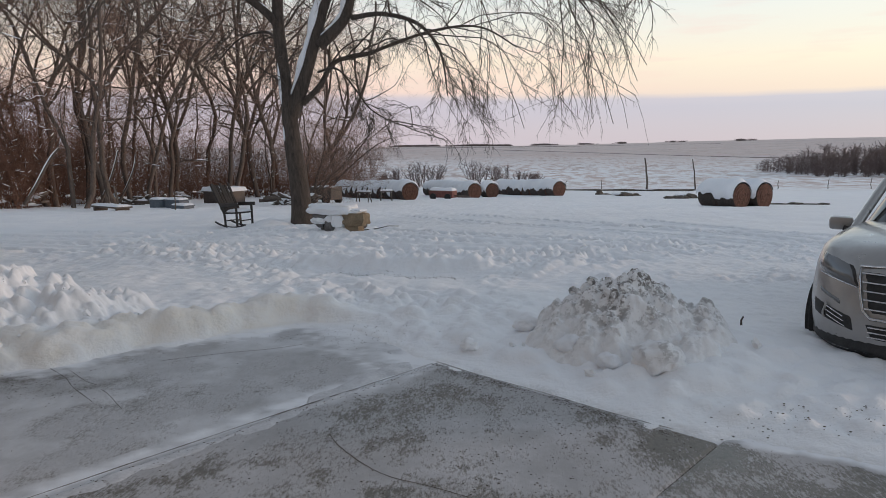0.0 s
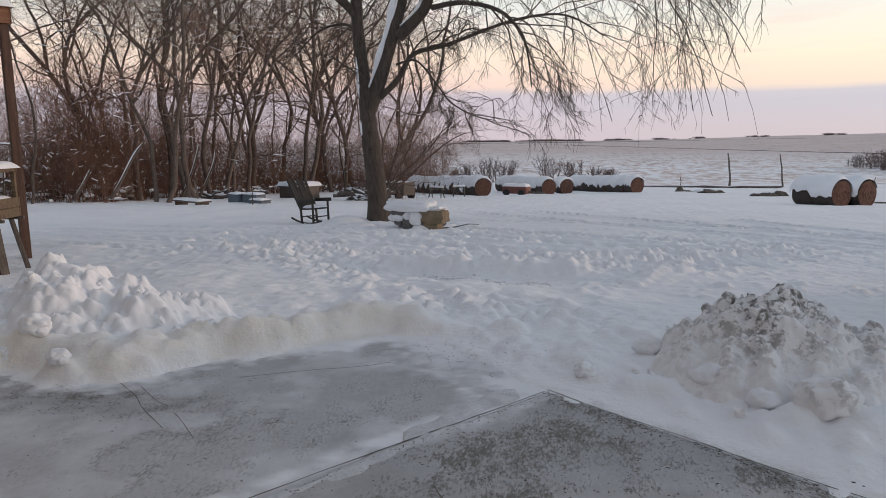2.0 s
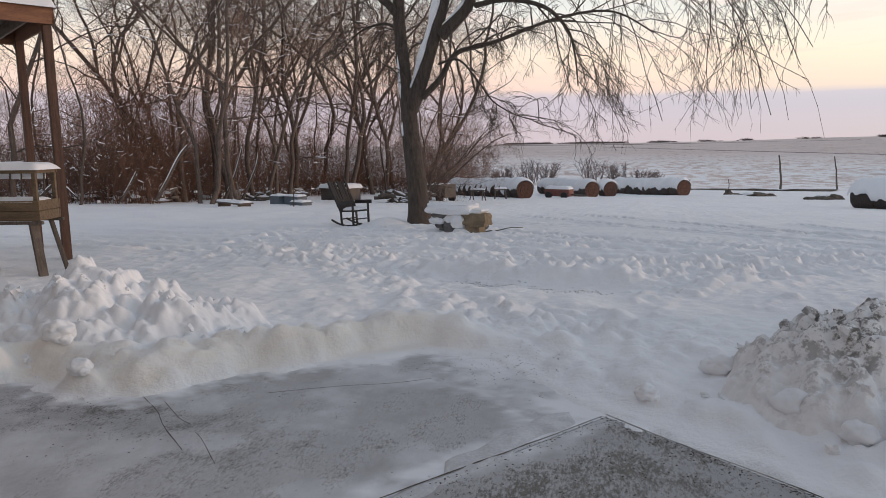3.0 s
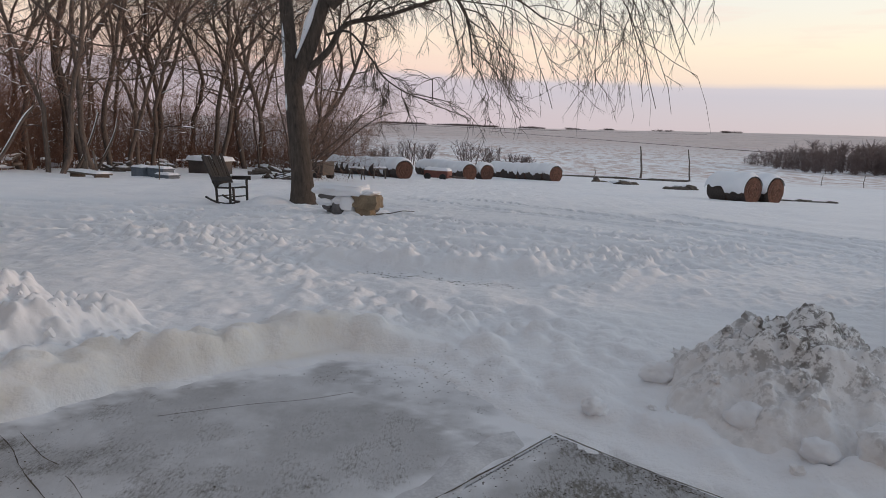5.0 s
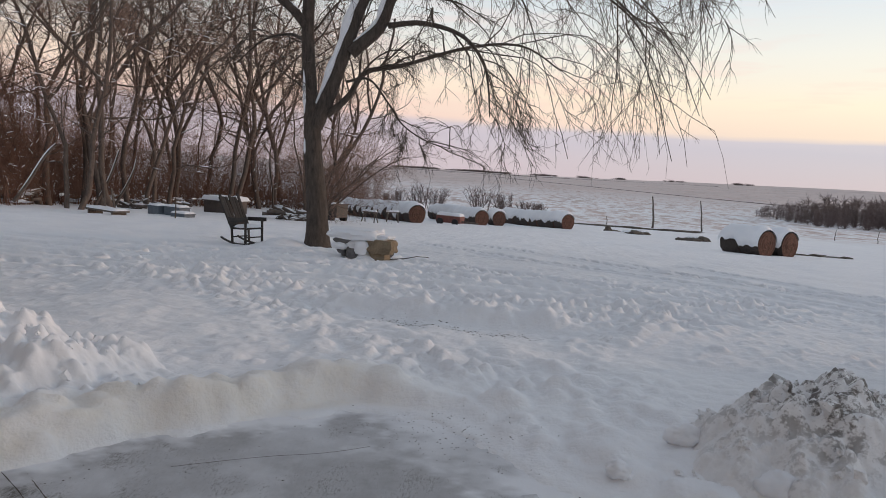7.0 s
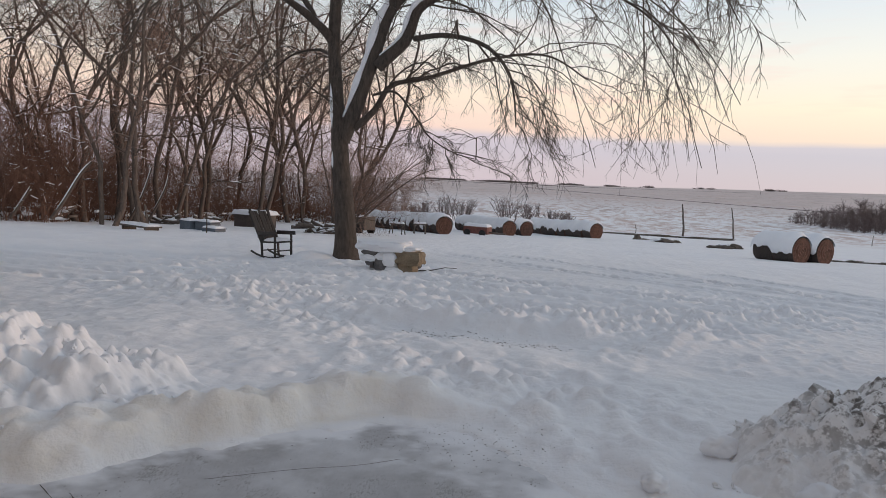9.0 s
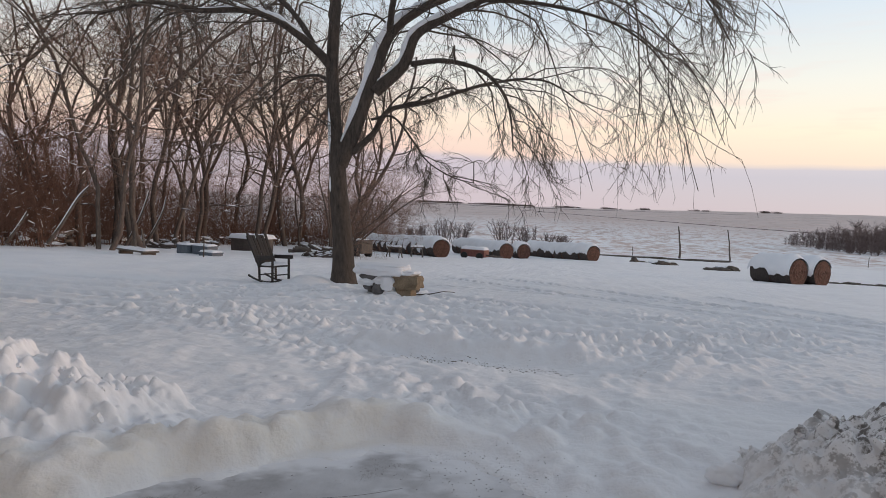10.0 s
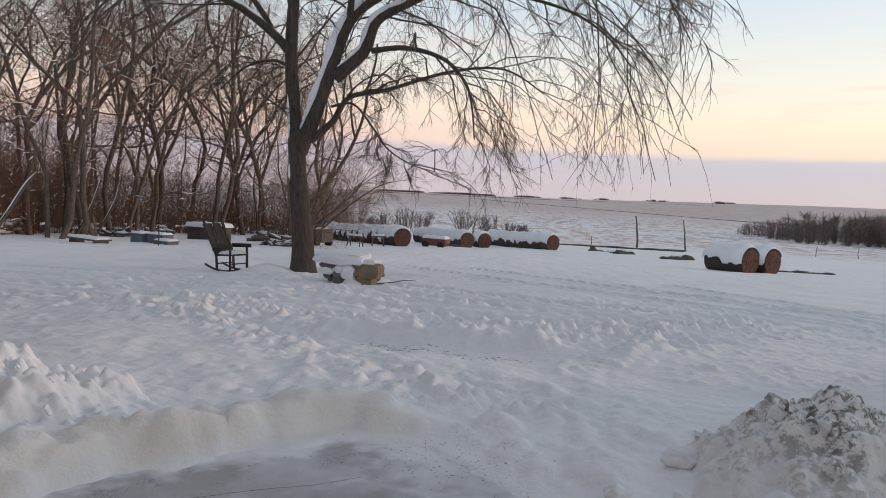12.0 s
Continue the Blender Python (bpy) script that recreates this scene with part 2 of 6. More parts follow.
def vnoise(x, y, seed=0):
    """Smooth value noise, 0 to 1, on arrays."""
    x, y = np.asarray(x, float), np.asarray(y, float)
    ix, iy = np.floor(x), np.floor(y)
    fx, fy = x - ix, y - iy
    fx, fy = fx * fx * fx * (fx * (fx * 6 - 15) + 10), fy * fy * fy * (fy * (fy * 6 - 15) + 10)
    a, b = hash2(ix, iy, seed), hash2(ix + 1, iy, seed)
    c, d = hash2(ix, iy + 1, seed), hash2(ix + 1, iy + 1, seed)
    return (a * (1 - fx) + b * fx) * (1 - fy) + (c * (1 - fx) + d * fx) * fy


def fbm(x, y, octaves=4, seed=0, gain=0.5):
    total, amp, norm = 0.0, 1.0, 0.0
    for k in range(octaves):
        total = total + amp * vnoise(x * 2 ** k + 17.3 * k, y * 2 ** k - 9.1 * k, seed + k)
        norm += amp
        amp *= gain
    return total / norm


def ridged(x, y, octaves=4, seed=0, gain=0.5):
    total, amp, norm = 0.0, 1.0, 0.0
    for k in range(octaves):
        total = total + amp * (1 - np.abs(2 * vnoise(x * 2 ** k + 5.7 * k, y * 2 ** k + 3.1 * k, seed + k) - 1))
        norm += amp
        amp *= gain
    return total / norm


def domes(x, y, seed=0, fill=0.8):
    """Rounded clods of many sizes, 0 to 1, on arrays."""
    x, y = np.asarray(x, float), np.asarray(y, float)
    ix, iy = np.floor(x), np.floor(y)
    best = np.zeros(np.shape(x))
    for dx in (-1, 0, 1):
        for dy in (-1, 0, 1):
            cx, cy = ix + dx, iy + dy
            size = hash2(cx, cy, seed + 2)
            r = 0.22 + 0.62 * size * size
            d2 = ((x - cx - hash2(cx, cy, seed)) ** 2 + (y - cy - hash2(cx, cy, seed + 1)) ** 2) / (r * r)
            here = hash2(cx, cy, seed + 3) < fill
            best = np.maximum(best, np.where(here, r / 0.84 * np.clip(1 - d2, 0, 1) ** 0.8, 0))
    return best


def smooth(a, b, x):
    t = np.clip((np.asarray(x, float) - a) / (b - a), 0, 1)
    return t * t * (3 - 2 * t)


def mesh_from(name, verts, faces, mat=None, flat=False):
    me = bpy.data.meshes.new(name)
    me.from_pydata([tuple(v) for v in verts], [], faces)
    me.update()
    if not flat:
        me.polygons.foreach_set("use_smooth", [True] * len(me.polygons))
    if mat:
        me.materials.append(mat)
    return me


def grid_mesh(name, xs, ys, zs, mat):
    """A height sheet over a grid: zs has shape (len(ys), len(xs))."""
    nx, ny = len(xs), len(ys)
    gx, gy = np.meshgrid(xs, ys)
    co = np.stack([gx, gy, zs], -1).reshape(-1, 3)
    i = np.arange(nx * ny).reshape(ny, nx)
    quads = np.stack([i[:-1, :-1], i[:-1, 1:], i[1:, 1:], i[1:, :-1]], -1).reshape(-1)
    me = bpy.data.meshes.new(name)
    n = len(quads) // 4
    me.vertices.add(len(co))
    me.vertices.foreach_set("co", co.reshape(-1))
    me.loops.add(len(quads))
    me.loops.foreach_set("vertex_index", quads.astype(np.int32))
    me.polygons.add(n)
    me.polygons.foreach_set("loop_start", np.arange(n, dtype=np.int32) * 4)
    me.polygons.foreach_set("use_smooth", np.ones(n, bool))
    me.update(calc_edges=True)
    me.materials.append(mat)
    return me


def tubes_mesh(name, lines, mat):
    """Tapered tubes: each line is (points, radii, sides); one mesh."""
    cos, quads, base = [], [], 0
    for pts, rad, n in lines:
        p = np.asarray(pts, float)
        r = np.asarray(rad, float)
        k = len(p)
        t = np.empty_like(p)
        t[1:-1] = p[2:] - p[:-2]
        t[0], t[-1] = p[1] - p[0], p[-1] - p[-2]
        t /= np.maximum(np.linalg.norm(t, axis=1, keepdims=True), 1e-9)
        ref = np.array([0.0, 0.0, 1.0]) if abs(t[:, 2]).mean() < 0.8 else np.array([1.0, 0.0, 0.0])
        u = np.cross(t, ref)
        u /= np.maximum(np.linalg.norm(u, axis=1, keepdims=True), 1e-9)
        w = np.cross(t, u)
        a = np.arange(n) * 2 * math.pi / n
        ring = p[:, None] + r[:, None, None] * (u[:, None] * np.cos(a)[None, :, None] + w[:, None] * np.sin(a)[None, :, None])
        cos.append(ring.reshape(-1, 3))
        i = base + np.arange(k * n).reshape(k, n)
        j = np.roll(i, -1, axis=1)
        quads.append(np.stack([i[:-1], j[:-1], j[1:], i[1:]], -1).reshape(-1))
        base += k * n
    co, q = np.concatenate(cos), np.concatenate(quads).astype(np.int32)
    me = bpy.data.meshes.new(name)
    n = len(q) // 4
    me.vertices.add(len(co))
    me.vertices.foreach_set("co", co.reshape(-1))
    me.loops.add(len(q))
    me.loops.foreach_set("vertex_index", q)
    me.polygons.add(n)
    me.polygons.foreach_set("loop_start", np.arange(n, dtype=np.int32) * 4)
    me.polygons.foreach_set("use_smooth", np.ones(n, bool))
    me.update(calc_edges=True)
    me.materials.append(mat)
    return me


def thing(name, at=(0, 0, 0), turn=0.0, label="", category="", group="", kind=""):
    ob = new(name)
    ob.empty_display_size = 0.1
    ob.matrix_world = pose(*at, 0, 0, turn)
    return tagged(ob, label, category, group, kind)


def child(name, me, parent, label=""):
    ob = new(name, me)
    ob.parent = parent
    return tagged(ob, label)


def part(name, bm, mat, parent, label="", flat=False):
    me = bpy.data.meshes.new(name)
    bm.to_mesh(me)
    bm.free()
    if not flat:
        me.polygons.foreach_set("use_smooth", [True] * len(me.polygons))
        me.set_sharp_from_angle(angle=radians(40))
    me.materials.append(mat)
    return child(name, me, parent, label)


def box(bm, size, m=None, bevel=0.0):
    """A box of that size about the origin, moved by m, with bevelled edges."""
    r = bmesh.ops.create_cube(bm, size=1.0, matrix=(m or Matrix()) @ Matrix.Diagonal((*size, 1)))
    if bevel:
        edges = list({e for v in r["verts"] for e in v.link_edges})
        bmesh.ops.bevel(bm, geom=edges, offset=bevel, segments=2, affect="EDGES", profile=0.6)
    return bm


def bar(bm, a, b, width, depth, bevel=0.004):
    """A squared bar from a to b."""
    a, b = Vector(a), Vector(b)
    q = (b - a).to_track_quat("Z", "Y").to_matrix().to_4x4()
    return box(bm, (width, depth, (b - a).length), Matrix.Translation((a + b) / 2) @ q, bevel)


def lump(bm, m, seed, sub=2, rough=0.25, freq=2.0):
    """A rough stone or clod."""
    r = bmesh.ops.create_icosphere(bm, subdivisions=sub, radius=1.0)
    off = Vector((seed * 3.17, seed * 1.31, seed * 7.7))
    for v in r["verts"]:
        d = noise.noise(v.co * freq + off) * rough + noise.noise(v.co * freq * 2.3 + off) * rough * 0.5
        v.co = m @ (v.co * (1 + d))
    return bm


# ---- ground ----
BASE_Y = (-60, 6, 10, 20, 32, 43, 70, 90, 130, 185, 260, 450, 820, 1400, 4000)
BASE_Z = (0.05, 0.05, -0.10, -0.45, -1.15, -2.0, -3.3, -4.0, -5.6, -7.0, -7.3, -4.0, 1.6, -8, -40)
# the cleared yard: edge of the snow, walked round
YARD = [(-14, -8), (-12, 3.2), (-8, 4.5), (-4.71, 5.0), (-4.29, 5.15), (-3.7, 5.03), (-3.18, 5.08), (-2.86, 5.60), (-2.12, 6.22), (-1.45, 6.68), (-0.85, 6.55),
        (-0.45, 6.15), (-0.12, 5.72), (0.10, 5.58), (0.55, 5.23), (1.10, 4.87), (1.33, 4.67), (1.65, 4.33), (2.11, 4.19), (2.82, 3.86), (6.5, 2.0), (7, -8)]


def yard_distance(x, y):
    """Metres outside the cleared yard (inside: negative)."""
    best = np.full(np.shape(x), 1e9)
    inside = np.zeros(np.shape(x), bool)
    for (ax, ay), (bx, by) in zip(YARD, YARD[1:] + YARD[:1]):
        dx, dy = bx - ax, by - ay
        t = np.clip(((x - ax) * dx + (y - ay) * dy) / (dx * dx + dy * dy), 0, 1)
        best = np.minimum(best, np.hypot(x - ax - t * dx, y - ay - t * dy))
        cross = ((ay > y) != (by > y)) & (x < (bx - ax) * (y - ay) / (by - ay + 1e-12) + ax)
        inside ^= cross
    return np.where(inside, -best, best)


def base_height(x, y):
    z = np.interp(y, BASE_Y, BASE_Z)
    # soften the corners of the profile
    for d in (2.0, 4.0):
        z = 0.5 * z + 0.25 * (np.interp(y - d * (1 + np.abs(y) / 40), BASE_Y, BASE_Z) + np.interp(y + d * (1 + np.abs(y) / 40), BASE_Y, BASE_Z))
    far = smooth(300, 900, y)
    z = z + smooth(350, 800, y) * np.clip(0.020 * x, 0, 9)
    z = z + far * (fbm(x / 260, y / 260, 3, 40) - 0.5) * 5.0
    return z


def track(x, y, ax, ay, bx, by, half, depth):
    """A wheel rut with tread marks between two points."""
    dx, dy = bx - ax, by - ay
    length = math.hypot(dx, dy)
    ux, uy = dx / length, dy / length
    along = (x - ax) * ux + (y - ay) * uy
    side = -(x - ax) * uy + (y - ay) * ux + 0.25 * np.sin(along * 0.35)
    ends = smooth(-1, 0.5, along) * smooth(length + 1, length - 0.5, along)
    rut = np.exp(-(side / half) ** 4)
    rim = np.exp(-((np.abs(side) - half * 1.35) / (half * 0.35)) ** 2)
    tread = 0.62 * np.sin(along * 14 + 5 * np.abs(side) / half) * rut * (0.4 + 1.2 * vnoise(along * 1.3, side * 3, 5))
    return ends * depth * (-0.6 * rut + 0.5 * rim + tread)


RUTS = [(-14, 14.9, -2.4, 15.1, 0.36, 0.11), (-2.6, 15.2, 3.6, 12.5, 0.36, 0.11), (-14, 16.4, -2.2, 16.6, 0.36, 0.10), (-2.4, 16.7, 4.6, 13.7, 0.34, 0.10), (-12, 13.4, -3.4, 13.6, 0.36, 0.10),
        (-3.6, 13.7, 2.6, 11.5, 0.36, 0.10), (-3.0, 23.8, 5.9, 13.6, 0.22, 0.08), (-1.4, 25.2, 7.2, 14.6, 0.22, 0.08), (3.0, 21.0, 8.0, 12.6, 0.16, 0.07), (4.6, 21.6, 9.4, 13.4, 0.16, 0.07), (-13, 18.0, -3.0, 18.0, 0.36, 0.10), (-4.6, 20.5, 2.0, 19.2, 0.2, 0.06), (2.0, 19.2, 9.0, 16.0, 0.2, 0.06)]
# lines of clods pushed up by the plough
CLODS = [(-7.2, 12.6, -4.9, 11.45, 0.45), (-5.0, 11.45, -3.2, 10.15, 0.42), (-3.3, 10.15, -1.3, 8.1, 0.5), (-1.3, 8.1, -0.2, 7.3, 0.5), (-6.0, 12.6, 0.4, 11.3, 0.5), (0.2, 11.2, 3.6, 13.3, 0.6), (0.6, 9.5, 1.9, 11.3, 0.45), (-1.2, 10.9, 0.5, 10.4, 0.28)]


def near_line(x, y, ax, ay, bx, by):
    dx, dy = bx - ax, by - ay
    t = np.clip(((x - ax) * dx + (y - ay) * dy) / (dx * dx + dy * dy), 0, 1)
    return np.hypot(x - ax - t * dx, y - ay - t * dy)


def snow_height(x, y):
    d = yard_distance(x, y)
    z = base_height(x, y)
    close = smooth(60, 20, y) * smooth(-40, -15, x) * smooth(45, 20, x)
    wob = fbm(x * 1.7, y * 1.7, 3, 3) - 0.5
    fine = fbm(x * 8, y * 8, 3, 91) - 0.5
    big, small, tiny = domes(x * 2.6, y * 2.6, 5), domes(x * 5.5 + 0.3 * y, y * 5.5, 11, 0.7), domes(x * 10.5, y * 10.5 - 0.4 * x, 17, 0.55)
    # plough bank beside the yard: an upright cut face with scallops, falling away behind
    left = smooth(0.35, -1.9, x)
    bite = 0.26 * (vnoise(x * 2.4 - y, y * 2.4, 92) - 0.5) + 0.12 * (vnoise(x * 5.2, y * 5.2, 94) - 0.5) + 0.06 * small
    bank = left * (0.22 + 0.26 * wob + 0.09 * big + 0.06 * small + 0.03 * tiny + 0.06 * fine) * smooth(-0.03, 0.26, d + bite + 0.05 * fine) * (1 - 0.80 * smooth(0.26, 0.95, d + 0.2 * wob))
    feather = (1 - left) * 0.09 * smooth(-0.05, 0.9, d + 0.25 * wob)
    # churned clods behind the bank and round the shovelled heap
    churn = smooth(0.05, 0.35, d) * smooth(3.4, 1.2, d) * (0.28 + 0.72 * smooth(-1.6, 0.3, x))
    z = z + bank + feather + churn * (0.07 * big + 0.06 * small + 0.03 * tiny) * close
    # shoulders of ploughed snow beside the car
    z = z + 0.10 * np.exp(-((x - 2.95) / 0.8) ** 2 - ((y - 5.9) / 1.0) ** 2) + 0.05 * np.exp(-((x - 4.4) / 0.9) ** 2 - ((y - 4.3) / 0.5) ** 2) - 0.13 * np.exp(-((x - 3.95) / 1.0) ** 2 - ((y - 5.4) / 0.8) ** 2)
    # lines of clods, and a sprinkling of them over the lanes
    for ax, ay, bx, by, half in CLODS:
        q = np.exp(-(near_line(x, y, ax, ay, bx, by) / half) ** 2) * smooth(0.4, 1.0, d)
        z = z + q * (0.02 * big + 0.04 * small + 0.045 * tiny)
    lane = smooth(8.6, 10.6, y + 0.30 * x) * smooth(19.5, 14.0, y + 0.15 * x) * smooth(-13, -7, x) * smooth(11, 6, x)
    patchy = 0.35 + 0.65 * smooth(0.42, 0.62, fbm(x * 0.6 + 0.2 * y, y * 0.9, 3, 35))
    z = z + close * lane * patchy * (0.012 * big + 0.028 * small + 0.055 * tiny + 0.05 * (fbm(x * 4.1, y * 6.3, 4, 37, 0.6) - 0.5))
    for rut in RUTS:
        z = z + track(x, y, *rut) * smooth(0.6, 1.4, d)
    # the scraped hollow with its shaded bank
    z = z - 0.05 * np.exp(-(near_line(x, y, -4.6, 10.9, 0.0, 9.7) / 0.45) ** 2) + (0.15 + 0.05 * small) * np.exp(-(near_line(x, y, -2.6, 10.8, 0.25, 10.3) / 0.24) ** 2)
    z = z + 0.16 * np.exp(-((x - 1.3) / 0.8) ** 2 - ((y - 9.9 - 0.7 * (x - 1.3)) / 0.30) ** 2) * (0.5 + big)
    # soft wind drift everywhere
    z = z + smooth(0, 1.5, d) * (0.09 * (fbm(x / 2.2, y / 1.4, 4, 51) - 0.5) + 0.02 * (fbm(x * 3, y * 3, 3, 55) - 0.5) + 0.022 * smooth(26, 14, y) * domes(x * 8.3, y * 8.3 + 0.3 * x, 57, 0.3))
    z = z + smooth(16, 26, y) * smooth(60, 40, y) * 0.10 * (fbm(x * 1.2, y * 0.8, 4, 63, 0.6) - 0.5)
    z = z + smooth(30, 70, y) * smooth(400, 120, y) * 0.35 * (fbm(x / 9, y / 6, 4, 61) - 0.5)
    # drift against the willow
    z = z + 0.20 * np.exp(-((x + 6.55) / 0.55) ** 2 - ((y - 19.7) / 0.7) ** 2) - 0.10 * np.exp(-((x + 5.4) / 0.8) ** 2 - ((y - 19.6) / 0.8) ** 2)
    z = z - 0.17 * smooth(-5, -8, x) * smooth(7, 9, y) * smooth(26, 18, y)
    # under the cleared concrete the sheet lies lower
    ragged = d + 0.34 * (fbm(x * 4.5, y * 4.5, 4, 95, 0.6) - 0.5)
    thin = 0.016 - 0.03 * smooth(0.0, -0.10, ragged) - 0.16 * smooth(-0.08, -0.30, ragged)
    return np.where(d < 0, thin + np.minimum(np.maximum(z - 0.05, 0), 0.02) * smooth(-0.1, 0, d), np.where(d < 0.6, np.maximum(z, 0.018), z))


def height_at(x, y):
    return float(snow_height(np.array([float(x)]), np.array([float(y)]))[0])


def spread(lo, hi, step, far, growth):
    """Even steps from lo to hi, growing steps out to far on both sides."""
    mid = list(np.arange(lo, hi + step / 2, step))
    up, s = [mid[-1]], step
    while up[-1] < far[1]:
        s *= growth
        up.append(up[-1] + s)
    down, s = [mid[0]], step
    while down[-1] > far[0]:
        s *= growth
        down.append(down[-1] - s)
    return np.array(down[:0:-1] + mid + up[1:])


def build_ground():
    xs = spread(-8.5, 6.5, 0.042, (-2600, 2600), 1.040)
    ys = spread(3.8, 16.8, 0.042, (-300, 3600), 1.020)
    gx, gy = np.meshgrid(xs, ys)
    me = grid_mesh("ground", xs, ys, snow_height(gx, gy), GROUND)
    d = yard_distance(gx, gy)
    # where the bank's yard-side face gets its painted warm light
    warm_band = smooth(-0.6, -1.8, gx) * smooth(-6.5, -4.5, gx) * smooth(-0.05, 0.08, d) * smooth(0.60, 0.28, d)
    att = me.attributes.new("bank_warm_light", "FLOAT", "POINT")
    att.data.foreach_set("value", (0.55 * warm_band).astype(np.float32).reshape(-1))
    return tagged(new("ground", me), "snow-covered farm yard running down to a frosted open field", "ground", kind="structure")


ground = build_ground()


# slabs are laid square to the house: B runs along its wall, A out of it
A, B = Vector((0.60, 0.80)), Vector((0.80, -0.60))
K = Vector((0.06, 5.50))


def on_slab(a, b):
    p = K + A * a + B * b
    return (p.x, p.y)


def snow_cover(x, y):
    """How much swept snow lies on the concrete, 0 to 1."""
    d = yard_distance(x, y)
    px, py = x - K.x, y - K.y
    a, b = px * A.x + py * A.y, px * B.x + py * B.y
    wob = fbm(x * 2.2, y * 2.2, 4, 71, 0.6) - 0.5
    bit = fbm(x * 9, y * 9, 3, 72, 0.6) - 0.5
    reach = np.where(b > 0.1, 0.16, np.where(x < -1.4, 0.38, 0.85))
    edge = smooth(-1.0, 0.05, d / reach + 1.1 * wob + 0.9 * bit)
    joint = np.exp(-((b + 0.10 + 0.14 * wob) / (0.15 + 0.10 * smooth(-1.6, 0, a))) ** 2) * smooth(-7, -2, a) * (0.8 + 1.2 * bit)
    sweep = np.where(b < 0, 0.26, 0.0) + smooth(-0.1, 0.25, wob) * np.where(b < 0, 0.22, 0.22)
    # a bare rim along the slab's outer edge, and earth dragged in at the bank's corner
    rim = smooth(-0.45, -0.05, a) * (b > 0) * (b < 2.2) * (0.75 + bit)
    drag = np.exp(-((x + 3.0) / 0.7) ** 2 - ((y - 4.72) / 0.28) ** 2)
    thaw = np.exp(-((x + 0.55) / 0.5) ** 2 - ((y - 6.05) / 0.35) ** 2)
    return np.clip(np.maximum(np.maximum(edge * (1 - 0.7 * rim), joint), sweep) - 0.20 * rim - 0.28 * drag - 0.38 * thaw * (0.6 + 2 * bit), -0.6, 1)


def slab(name, a0, a1, b0, b1, top, mat, label):
    """A concrete slab between two lines out of the house and two along it."""
    av = np.unique(np.concatenate([np.linspace(a0, max(a0, -5.0), 8), np.arange(max(a0, -5.0), a1, 0.04), [a1]]))
    bv = np.unique(np.concatenate([np.arange(max(b0, -5.0), min(b1, 5.0), 0.04), np.linspace(b0, b1, 6), [b1]]))
    ga, gb = np.meshgrid(np.concatenate([[a0], av, [a1]]), np.concatenate([[b0], bv, [b1]]))
    x, y = K.x + A.x * ga + B.x * gb, K.y + A.y * ga + B.y * gb
    z = np.full(x.shape, top)
    z[0], z[-1], z[:, 0], z[:, -1] = top - 0.14, top - 0.14, top - 0.14, top - 0.14
    z[1, 1:-1] -= 0.006
    z[-2, 1:-1] -= 0.006
    me = grid_mesh(name, np.arange(x.shape[1]), np.arange(x.shape[0]), z, mat)
    me.vertices.foreach_set("co", np.stack([x, y, z], -1).reshape(-1))
    att = me.attributes.new("snow_cover", "FLOAT", "POINT")
    att.data.foreach_set("value", snow_cover(x, y).astype(np.float32).reshape(-1))
    me.flip_normals()
    me.polygons.foreach_set("use_smooth", np.zeros(len(me.polygons), bool))
    me.update()
    return tagged(new(name, me), label, "pavement", kind="structure")


slab("pavement_1", -9, 0, 0.012, 2.396, 0.012, SLAB_DARK, "scraped concrete slab with snow ground into its pores")
slab("pavement_2", -9, 0.35, 2.40, 9, 0.012, SLAB_WET, "wet bare concrete slab with shreds of snow")
slab("pavement_3", -9, 0.35, -3.4, -0.012, 0.0, SLAB_PALE, "concrete slab under a thin skin of packed snow")
slab("pavement_4", -9, -2.5, -12, -3.42, -0.006, SLAB_PALE, "concrete slab under a thin skin of packed snow")


def unseen_wall():
    """Unseen house wall added behind the way in; closes the yard, cuts sky light."""
    root = thing("wall_house", (*on_slab(-5.6, -3.0), 0), math.degrees(math.atan2(B.y, B.x)), "plain sided house wall, unseen, added behind the yard to cut sky light", "wall", kind="structure")
    for k in range(36):
        bm = bmesh.new()
        box(bm, (24, 0.24, 0.205), pose(0, -0.1, 0.1 + 0.21 * k), 0.008)
        part("siding_board", bm, SIDING, root)


unseen_wall()


